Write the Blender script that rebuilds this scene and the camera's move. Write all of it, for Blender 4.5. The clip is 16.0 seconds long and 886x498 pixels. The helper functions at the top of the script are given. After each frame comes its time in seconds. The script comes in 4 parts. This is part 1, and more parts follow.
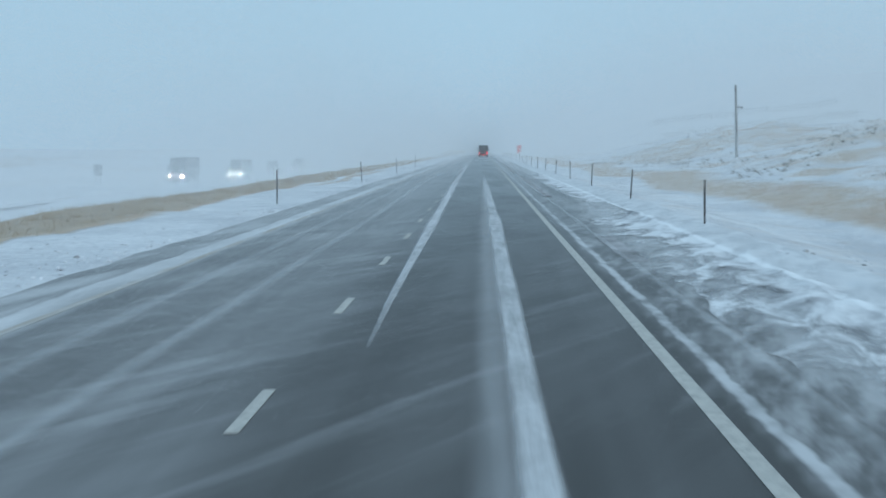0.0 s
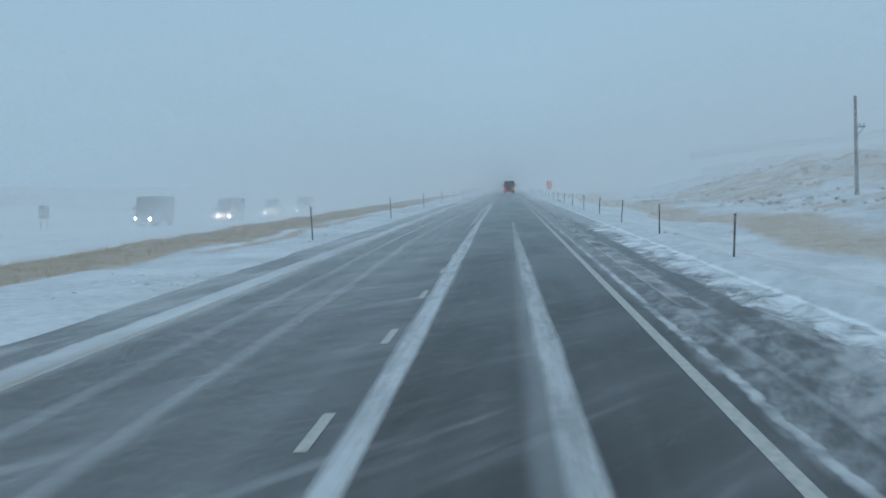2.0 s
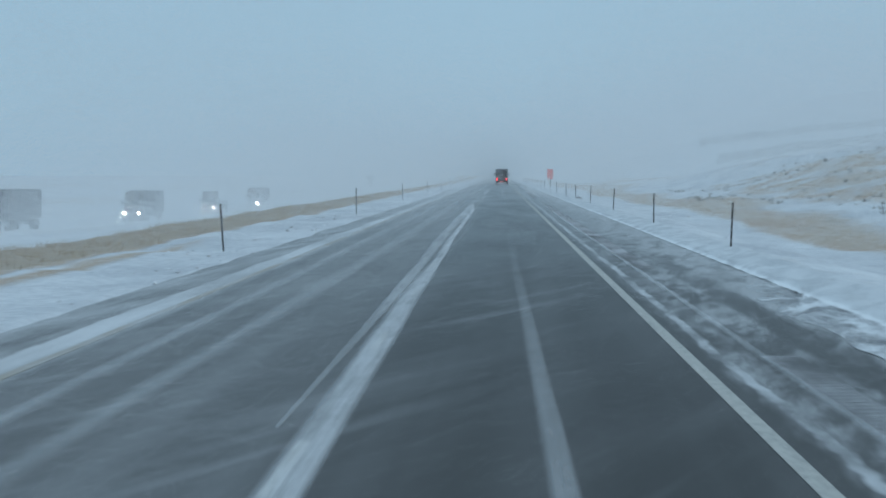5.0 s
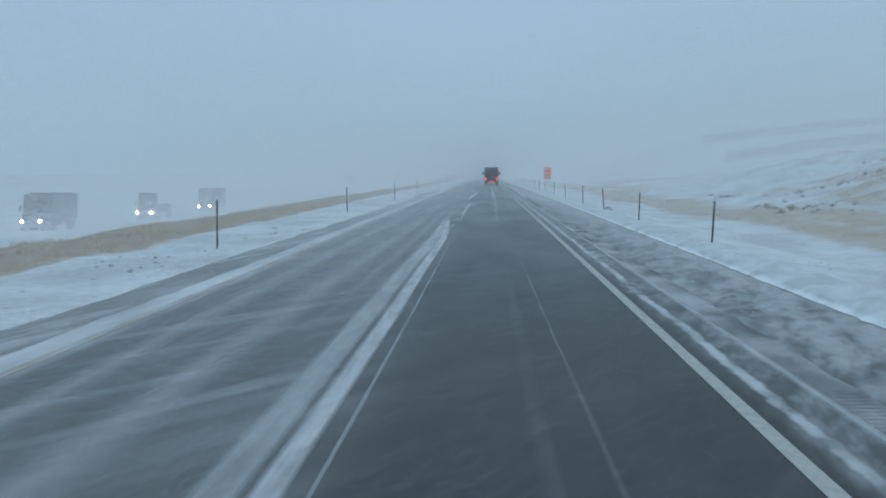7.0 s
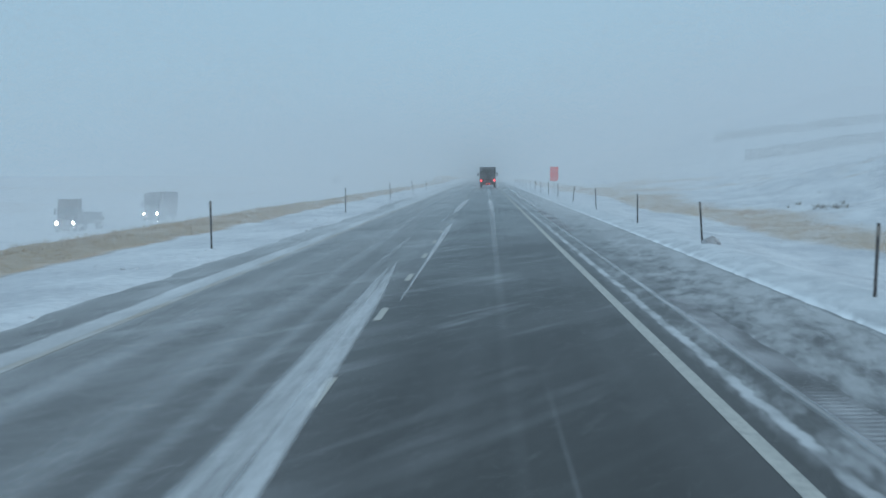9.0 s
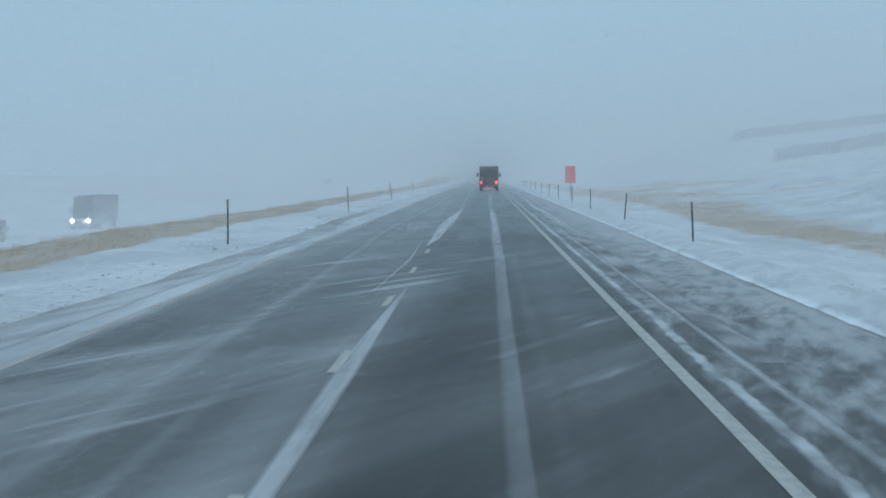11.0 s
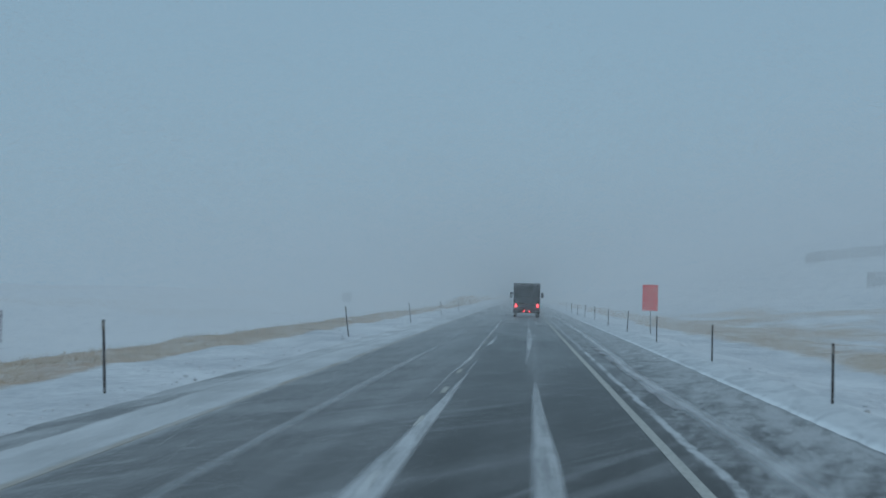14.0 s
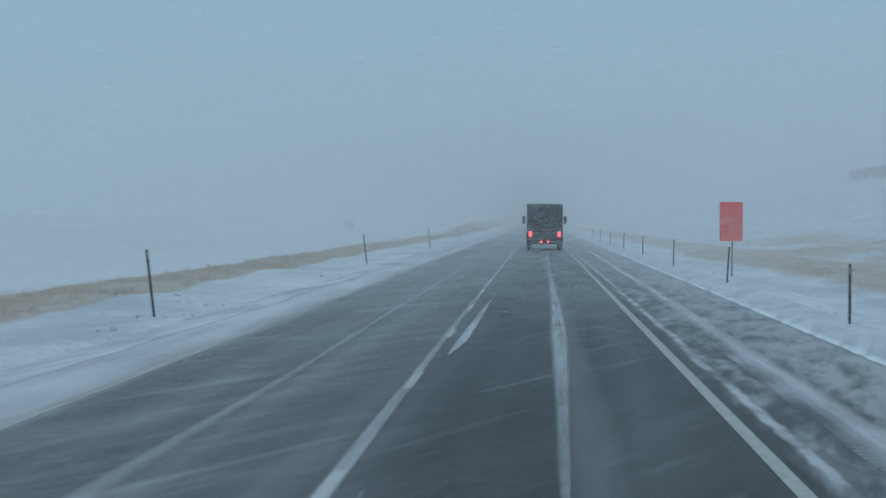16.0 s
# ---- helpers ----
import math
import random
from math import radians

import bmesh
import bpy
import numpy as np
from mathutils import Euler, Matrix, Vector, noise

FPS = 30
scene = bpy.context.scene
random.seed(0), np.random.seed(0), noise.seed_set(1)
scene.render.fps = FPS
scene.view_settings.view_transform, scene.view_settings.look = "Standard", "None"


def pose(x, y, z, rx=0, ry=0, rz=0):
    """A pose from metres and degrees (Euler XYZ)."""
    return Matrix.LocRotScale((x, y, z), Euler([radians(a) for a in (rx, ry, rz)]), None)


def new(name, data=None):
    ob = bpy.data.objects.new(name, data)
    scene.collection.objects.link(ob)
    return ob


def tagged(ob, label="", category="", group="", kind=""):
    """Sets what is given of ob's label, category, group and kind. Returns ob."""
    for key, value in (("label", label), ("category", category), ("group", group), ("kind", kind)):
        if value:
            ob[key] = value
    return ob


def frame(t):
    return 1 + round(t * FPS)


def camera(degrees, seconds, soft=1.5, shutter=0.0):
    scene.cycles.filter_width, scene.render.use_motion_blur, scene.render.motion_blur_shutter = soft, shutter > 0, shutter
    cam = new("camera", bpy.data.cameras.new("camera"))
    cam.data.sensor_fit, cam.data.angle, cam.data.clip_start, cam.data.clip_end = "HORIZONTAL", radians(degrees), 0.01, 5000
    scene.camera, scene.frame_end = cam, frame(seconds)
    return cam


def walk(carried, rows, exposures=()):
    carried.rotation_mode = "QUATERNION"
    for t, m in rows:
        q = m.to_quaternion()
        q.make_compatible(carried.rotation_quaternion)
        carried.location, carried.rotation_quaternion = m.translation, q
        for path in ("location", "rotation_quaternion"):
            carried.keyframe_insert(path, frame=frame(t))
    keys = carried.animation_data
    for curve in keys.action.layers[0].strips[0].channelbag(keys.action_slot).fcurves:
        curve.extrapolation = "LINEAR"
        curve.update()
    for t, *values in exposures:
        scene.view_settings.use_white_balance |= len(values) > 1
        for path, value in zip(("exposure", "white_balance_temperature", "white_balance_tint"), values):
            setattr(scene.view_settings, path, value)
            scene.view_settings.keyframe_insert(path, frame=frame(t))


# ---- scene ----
CAM_Z = 2.086
cam = camera(22.19, 16.0, soft=1.55, shutter=0.22)
walk(cam, [
    (0.0, pose(-1.816, -1.70, CAM_Z, 87.484, 0.251, 1.002)),
    (0.5, pose(-1.874, 13.32, CAM_Z, 87.942, 0.245, 1.217)),
    (1.0, pose(-1.910, 28.28, CAM_Z, 88.105, 0.354, 1.368)),
    (1.5, pose(-1.982, 43.26, CAM_Z, 88.262, 0.534, 1.509)),
    (2.0, pose(-2.025, 58.12, CAM_Z, 88.408, 0.521, 1.635)),
    (2.5, pose(-2.085, 72.94, CAM_Z, 88.368, 0.526, 1.589)),
    (3.0, pose(-2.095, 87.75, CAM_Z, 88.362, 0.573, 1.602)),
    (3.5, pose(-2.092, 102.54, CAM_Z, 88.351, 0.522, 1.589)),
    (4.0, pose(-2.092, 117.24, CAM_Z, 88.265, 0.446, 1.548)),
    (6.5, pose(-2.224, 190.31, CAM_Z, 88.074, 0.423, 1.196)),
    (7.0, pose(-2.241, 204.89, CAM_Z, 88.100, 0.332, 1.136)),
    (7.5, pose(-2.217, 219.43, CAM_Z, 88.102, 0.339, 1.101)),
    (8.0, pose(-2.201, 233.93, CAM_Z, 88.118, 0.460, 1.071)),
    (8.5, pose(-2.182, 248.40, CAM_Z, 88.107, 0.529, 1.022)),
    (9.0, pose(-2.091, 262.83, CAM_Z, 88.121, 0.497, 1.054)),
    (11.5, pose(-2.010, 334.43, CAM_Z, 88.140, 0.238, 1.118)),
    (12.0, pose(-1.971, 348.73, CAM_Z, 88.833, 0.139, 1.224)),
    (12.5, pose(-1.971, 363.04, CAM_Z, 89.488, -0.085, 1.384)),
    (13.0, pose(-1.987, 377.37, CAM_Z, 89.950, -0.362, 1.481)),
    (13.5, pose(-1.966, 391.69, CAM_Z, 90.648, -0.919, 1.698)),
    (14.0, pose(-1.997, 405.97, CAM_Z, 91.141, -1.093, 2.023)),
    (14.5, pose(-2.008, 420.15, CAM_Z, 91.348, -0.995, 2.231)),
    (15.0, pose(-2.014, 434.26, CAM_Z, 90.138, -0.880, 2.385)),
    (15.5, pose(-2.031, 448.34, CAM_Z, 89.553, -0.618, 2.391)),
    (16.0, pose(-2.055, 462.42, CAM_Z, 89.259, -0.407, 2.418)),
], exposures=[(0.0, 0.12), (1.0, 0.02), (2.5, -0.12), (4.0, -0.12), (7.0, -0.12), (9.0, -0.05), (12.5, -0.12), (14.1, -0.5), (15.0, -0.48), (16.0, -0.3)])

# ---- sky and light: an overcast winter day in blowing snow ----
world = bpy.data.worlds.new("overcast_sky")
scene.world = world
world.use_nodes = True
wn, wl = world.node_tree.nodes, world.node_tree.links
wn.clear()
sky = wn.new("ShaderNodeTexSky")
sky.sky_type, sky.sun_disc = "NISHITA", False
sky.sun_elevation, sky.sun_rotation = radians(38), radians(215)
cloud = wn.new("ShaderNodeMix")
cloud.data_type = "RGBA"
cloud.inputs["Factor"].default_value = 0.93
cloud.inputs[7].default_value = (2.78, 4.45, 5.85, 1)
back = wn.new("ShaderNodeBackground")
back.inputs["Strength"].default_value = 0.121
wout = wn.new("ShaderNodeOutputWorld")
wl.new(sky.outputs["Color"], cloud.inputs[6])
wl.new(cloud.outputs[2], back.inputs["Color"])
wl.new(back.outputs["Background"], wout.inputs["Surface"])

sun_data = bpy.data.lights.new("sun", "SUN")
sun_data.energy, sun_data.angle, sun_data.color = 0.74, radians(40), (1.0, 0.985, 0.96)
sun = new("sun", sun_data)
sun.matrix_world = pose(0, 0, 60, 52, 0, 35)


# ---- helpers for meshes ----
def part(name, bm, material, parent=None, label=""):
    """Links a bmesh as one mesh object, under a thing or a part."""
    me = bpy.data.meshes.new(name)
    bm.to_mesh(me)
    bm.free()
    me.materials.append(material)
    ob = new(name, me)
    ob.parent = parent
    if label:
        ob["label"] = label
    return ob


def sheet(name, verts, faces, material, parent=None):
    me = bpy.data.meshes.new(name)
    me.from_pydata(verts, [], faces)
    me.materials.append(material)
    ob = new(name, me)
    ob.parent = parent
    return ob


def empty(name, x=0, y=0, z=0, rz=0):
    ob = new(name)
    ob.empty_display_size = 0.2
    ob.matrix_basis = pose(x, y, z, 0, 0, rz)
    return ob


def add_box(bm, x0, x1, y0, y1, z0, z1, bevel=0.0, seg=2):
    made = bmesh.ops.create_cube(bm, size=1.0, matrix=Matrix.LocRotScale(
        ((x0 + x1) / 2, (y0 + y1) / 2, (z0 + z1) / 2), None, (x1 - x0, y1 - y0, z1 - z0)))
    if bevel:
        edges = list({e for v in made["verts"] for e in v.link_edges})
        bmesh.ops.bevel(bm, geom=edges, offset=bevel, segments=seg, affect="EDGES", profile=0.5)
    return bm


def box(x0, x1, y0, y1, z0, z1, bevel=0.0, seg=2):
    return add_box(bmesh.new(), x0, x1, y0, y1, z0, z1, bevel, seg)


def add_tube(bm, a, b, r0, r1=None, seg=12):
    a, b = Vector(a), Vector(b)
    turn = (b - a).to_track_quat("Z", "Y").to_matrix().to_4x4()
    bmesh.ops.create_cone(bm, cap_ends=True, segments=seg, radius1=r0, radius2=r0 if r1 is None else r1,
                          depth=(b - a).length, matrix=Matrix.Translation((a + b) / 2) @ turn)
    return bm


def tube(a, b, r0, r1=None, seg=12):
    return add_tube(bmesh.new(), a, b, r0, r1, seg)


def profile(points, x0, x1, bevel=0.0):
    """A solid with an outline in y and z, drawn out from x0 to x1."""
    bm = bmesh.new()
    a = [bm.verts.new((x0, y, z)) for y, z in points]
    b = [bm.verts.new((x1, y, z)) for y, z in points]
    bm.faces.new(a)
    bm.faces.new(b[::-1])
    for i in range(len(a)):
        j = (i + 1) % len(a)
        bm.faces.new((a[j], a[i], b[i], b[j]))
    bmesh.ops.recalc_face_normals(bm, faces=bm.faces)
    if bevel:
        bmesh.ops.bevel(bm, geom=list(bm.edges), offset=bevel, segments=2, affect="EDGES", profile=0.5)
    return bm


def smooth(a, b, x):
    s = np.clip((x - a) / (b - a), 0, 1)
    return s * s * (3 - 2 * s)


GRID = np.random.RandomState(7).rand(256, 256)


def cells(x, y):
    """Smooth value noise from -1 to 1, one cell a unit."""
    xi, yi = np.floor(x).astype(int), np.floor(y).astype(int)
    u, v = x - xi, y - yi
    u, v = u * u * (3 - 2 * u), v * v * (3 - 2 * v)
    g = lambda i, j: GRID[i % 256, j % 256]
    top = g(xi, yi) * (1 - u) + g(xi + 1, yi) * u
    low = g(xi, yi + 1) * (1 - u) + g(xi + 1, yi + 1) * u
    return 2 * (top * (1 - v) + low * v) - 1


# ---- materials ----
class Nodes:
    """A small writer of node materials."""

    def __init__(self, name):
        self.mat = bpy.data.materials.new(name)
        self.mat.use_nodes = True
        self.tree = self.mat.node_tree
        self.tree.nodes.clear()
        self.out = self.tree.nodes.new("ShaderNodeOutputMaterial")

    def put(self, socket, value):
        if isinstance(value, bpy.types.NodeSocket):
            self.tree.links.new(value, socket)
        else:
            if socket.type == "RGBA" and len(value) == 3:
                value = (*value, 1)
            socket.default_value = value

    def add(self, kind, **inputs):
        node = self.tree.nodes.new(kind)
        for key, value in inputs.items():
            self.put(node.inputs[key.replace("_", " ")], value)
        return node

    def coords(self, scale=(1, 1, 1), turn=0.0):
        tex = self.tree.nodes.new("ShaderNodeTexCoord")
        m = self.tree.nodes.new("ShaderNodeMapping")
        m.inputs["Rotation"].default_value = (0, 0, radians(turn))
        first = self.tree.nodes.new("ShaderNodeMapping")
        first.inputs["Scale"].default_value = scale
        self.tree.links.new(tex.outputs["Object"], m.inputs["Vector"])
        self.tree.links.new(m.outputs["Vector"], first.inputs["Vector"])
        return first.outputs["Vector"]

    def noise(self, vector, scale=1.0, detail=3.0, rough=0.55, bend=0.0):
        n = self.add("ShaderNodeTexNoise", Vector=vector, Scale=scale, Detail=detail, Roughness=rough, Distortion=bend)
        return n.outputs["Fac"]

    def band(self, value, a, b, lo=0.0, hi=1.0):
        n = self.tree.nodes.new("ShaderNodeMapRange")
        n.interpolation_type = "SMOOTHSTEP"
        for key, v in zip(("Value", "From Min", "From Max", "To Min", "To Max"), (value, a, b, lo, hi)):
            self.put(n.inputs[key], v)
        return n.outputs["Result"]

    def math(self, op, a, b=0.0, clamp=False):
        n = self.tree.nodes.new("ShaderNodeMath")
        n.operation, n.use_clamp = op, clamp
        self.put(n.inputs[0], a)
        self.put(n.inputs[1], b)
        return n.outputs[0]

    def mix(self, fac, a, b):
        n = self.tree.nodes.new("ShaderNodeMix")
        n.data_type = "RGBA"
        self.put(n.inputs["Factor"], fac)
        self.put(n.inputs[6], a)
        self.put(n.inputs[7], b)
        return n.outputs[2]

    def x_y_z(self):
        tex = self.tree.nodes.new("ShaderNodeTexCoord")
        s = self.tree.nodes.new("ShaderNodeSeparateXYZ")
        self.tree.links.new(tex.outputs["Object"], s.inputs[0])
        return s.outputs

    def random(self):
        return self.tree.nodes.new("ShaderNodeObjectInfo").outputs["Random"]

    def bump(self, height, strength=0.4, distance=0.02):
        return self.add("ShaderNodeBump", Height=height, Strength=strength, Distance=distance).outputs["Normal"]

    def surface(self, color, rough=0.7, metal=0.0, normal=None, **more):
        b = self.add("ShaderNodeBsdfPrincipled", Base_Color=color, Roughness=rough, Metallic=metal, **more)
        if normal is not None:
            self.put(b.inputs["Normal"], normal)
        self.tree.links.new(b.outputs[0], self.out.inputs["Surface"])
        return self.mat


def plain(name, color, rough=0.6, metal=0.0, spread=0.25, scale=3.0, dust=0.0):
    """Paint, metal or rubber with two sizes of wear, and snow dust where it lies."""
    n = Nodes(name)
    v = n.coords()
    big, fine = n.noise(v, scale, 4), n.noise(v, scale * 14, 3)
    wear = n.math("ADD", n.math("MULTIPLY", big, 0.7), n.math("MULTIPLY", fine, 0.3))
    dark = tuple(c * (1 - spread) for c in color)
    lit = tuple(min(1, c * (1 + spread)) for c in color)
    col = n.mix(n.band(wear, 0.3, 0.7), dark, lit)
    if dust:
        col = n.mix(n.math("MULTIPLY", n.band(n.noise(v, scale * 0.7, 5, 0.65), 0.42, 0.68), dust), col, (0.78, 0.8, 0.83))
    return n.surface(col, n.band(fine, 0, 1, rough - 0.08, rough + 0.08), metal, n.bump(fine, 0.15, 0.004))


def glow(name, color, strength):
    n = Nodes(name)
    return n.surface(color, 0.2, Emission_Color=color, Emission_Strength=strength)


SNOW, ASPHALT = (0.84, 0.86, 0.88), (0.047, 0.0447, 0.0425)


def road_material():
    """Asphalt with streaks of blown snow; x runs across the lanes and y along them."""
    n = Nodes("snowy_asphalt")
    x, y, z = n.x_y_z()
    grit = n.noise(n.coords(), 60, 2)
    patch = n.noise(n.coords((0.5, 0.06, 1)), 1.0, 4)
    base = n.mix(n.band(grit, 0.3, 0.7), tuple(c * 0.7 for c in ASPHALT), tuple(c * 1.5 for c in ASPHALT))
    base = n.mix(n.math("MULTIPLY", n.band(patch, 0.35, 0.7), 0.4), base, (0.07, 0.067, 0.063))
    # soft veils of snow dust that lie along the wind
    along = n.noise(n.coords((0.9, 0.012, 1), 1), 1.0, 3, 0.55, 0.3)
    wisp = n.noise(n.coords((0.62, 0.05, 1), 16), 1.0, 4, 0.5, 0.35)
    small = n.noise(n.coords((1.5, 0.09, 1), 17), 1.0, 3, 0.5, 0.25)
    film = n.math("MULTIPLY", n.band(along, 0.4, 0.72), 0.09)
    film = n.math("ADD", film, n.math("MULTIPLY", n.band(wisp, 0.46, 0.76), 0.13))
    film = n.math("ADD", film, n.math("MULTIPLY", n.band(small, 0.52, 0.76), 0.07))
    film = n.math("MULTIPLY", film, n.band(x, -3.8, -2.8, 1.15, 0.5))
    # thin snakes of snow that cross the lanes
    thread = n.noise(n.coords((2.1, 0.09, 1), 16), 1.0, 3, 0.5, 0.3)
    thread = n.band(thread, 0.55, 0.72)
    gust = n.band(n.noise(n.coords((0.25, 0.05, 1)), 1.0, 3), 0.32, 0.58)
    film = n.math("ADD", film, n.math("MULTIPLY", n.math("MULTIPLY", thread, gust), n.math("ADD", 0.13, n.math("MULTIPLY", n.math("MULTIPLY", n.band(y, 275, 300), n.band(y, 440, 400)), 0.12))))
    squall = n.math("MULTIPLY", n.band(y, 315, 345), n.band(y, 450, 405))
    film = n.math("MULTIPLY", film, n.math("ADD", 1.0, n.math("MULTIPLY", squall, 0.25)))
    # a stretch where the wind has swept the right-hand lane clean
    swept = n.math("MULTIPLY", n.math("MULTIPLY", n.band(y, 190, 215), n.band(y, 284, 262)), n.band(x, -3.6, -3.2))
    film = n.math("MULTIPLY", film, n.math("SUBTRACT", 1.0, n.math("MULTIPLY", swept, 0.6)))
    film = n.math("ADD", film, n.band(x, -4.4, -2.8, 0.12, 0.012))
    # left edge: a strip of snow on the painted line, a dark rut, then the snowy verge
    wave = n.noise(n.coords((0.3, 0.05, 1)), 1.0, 3)
    xl = n.math("ADD", x, n.math("MULTIPLY", n.math("SUBTRACT", wave, 0.5), 0.3))
    xl = n.math("ADD", xl, n.math("MULTIPLY", n.math("SUBTRACT", n.noise(n.coords((1.2, 0.35, 1)), 1.0, 4), 0.5), 0.3))
    xs = n.math("ADD", xl, n.band(y, 402, 428, 0.0, 0.66))
    strip = n.math("MULTIPLY", n.band(xs, -8.02, -7.82), n.band(xl, -6.85, -7.6))
    strip = n.math("MULTIPLY", strip, n.band(n.noise(n.coords((0.9, 0.07, 1)), 1.0, 5), 0.3, 0.7, 0.5, 0.82))
    fill = n.band(n.noise(n.coords((1.3, 0.08, 1), 4), 1.0, 5, 0.6), 0.34, 0.7, 0.16, 0.55)
    fill = n.math("ADD", fill, n.math("ADD", n.band(y, 440, 490, 0.0, 0.34), n.math("MULTIPLY", n.band(y, 300, 345), n.band(y, 425, 395, 0.0, 0.14))))
    rut = n.math("MULTIPLY", n.band(xs, -7.75, -8.0), fill)
    outer = n.math("MULTIPLY", n.band(xs, -8.72, -8.92), 0.85)
    left = n.math("MAXIMUM", n.math("MAXIMUM", strip, rut), outer)
    # right shoulder: patchy drifts, ice and bare asphalt
    lump = n.noise(n.coords((1.7, 0.17, 1), 5), 1.0, 6, 0.64, 0.3)
    chunk = n.noise(n.coords((3.4, 0.5, 1), 9), 1.0, 5, 0.62, 0.2)
    start = n.band(y, 60, 92, 1.0, 0.0)
    bare = n.math("MULTIPLY", n.band(y, 78, 100), n.band(y, 215, 165))
    bare = n.math("MULTIPLY", bare, n.math("MULTIPLY", n.band(x, 1.35, 1.55), n.band(x, 2.1, 1.8)))
    rise = n.band(x, 0.3, 3.2, -0.05, 0.09)
    rise = n.math("ADD", rise, n.math("MULTIPLY", start, n.band(x, 0.9, 2.2, 0.0, 0.1)))
    rise = n.math("SUBTRACT", rise, n.math("MULTIPLY", bare, 0.16))
    cover = n.band(n.math("ADD", n.math("ADD", n.math("MULTIPLY", lump, 0.55), n.math("MULTIPLY", chunk, 0.45)), rise), 0.38, 0.64)
    right = n.math("MULTIPLY", n.math("ADD", n.math("MULTIPLY", cover, 0.44), 0.07), n.band(x, 0.08, 0.4))
    right = n.math("MULTIPLY", right, n.math("SUBTRACT", 1.0, n.math("MULTIPLY", bare, 0.3)))
    ridge = n.noise(n.coords((0.2, 0.1, 1)), 1.0, 5)
    xr = n.math("ADD", x, n.math("MULTIPLY", n.math("SUBTRACT", ridge, 0.5), 0.2))
    xr = n.math("ADD", xr, n.math("MULTIPLY", n.math("SUBTRACT", n.noise(n.coords((1, 0.9, 1)), 1.5, 4), 0.5), 0.16))
    line = n.math("MULTIPLY", n.band(xr, 0.27, 0.36), n.band(xr, 0.5, 0.42))
    brk = n.band(n.noise(n.coords((1, 0.28, 1)), 1.5, 4), 0.3, 0.62, 0.2, 0.66)
    line = n.math("MULTIPLY", line, brk)
    snow = n.math("MAXIMUM", n.math("MAXIMUM", film, left), n.math("MAXIMUM", right, line), True)
    col = n.mix(snow, base, SNOW)
    rough = n.math("ADD", n.math("MULTIPLY", snow, 0.25), 0.56)
    relief = n.math("ADD", n.math("MULTIPLY", grit, 0.15), n.math("MULTIPLY", n.math("MULTIPLY", cover, chunk), n.band(x, 0.3, 2.0)))
    body = n.add("ShaderNodeBsdfPrincipled", Base_Color=col, Roughness=rough, Normal=n.bump(relief, 0.5, 0.04), Specular_IOR_Level=0.05)
    # gloss at a flat angle, added to pale the far road as haze would
    haze_gloss = n.add("ShaderNodeBsdfGlossy", Color=(0.9, 0.9, 0.9), Roughness=0.3)
    flat = n.add("ShaderNodeFresnel", IOR=1.008).outputs[0]
    shine = n.math("MULTIPLY", n.math("MULTIPLY", flat, n.math("SUBTRACT", 1.0, snow)), n.band(patch, 0.3, 0.7, 0.42, 0.62))
    both = n.tree.nodes.new("ShaderNodeMixShader")
    n.put(both.inputs[0], shine)
    n.tree.links.new(body.outputs[0], both.inputs[1])
    n.tree.links.new(haze_gloss.outputs[0], both.inputs[2])
    n.tree.links.new(both.outputs[0], n.out.inputs["Surface"])
    return n.mat


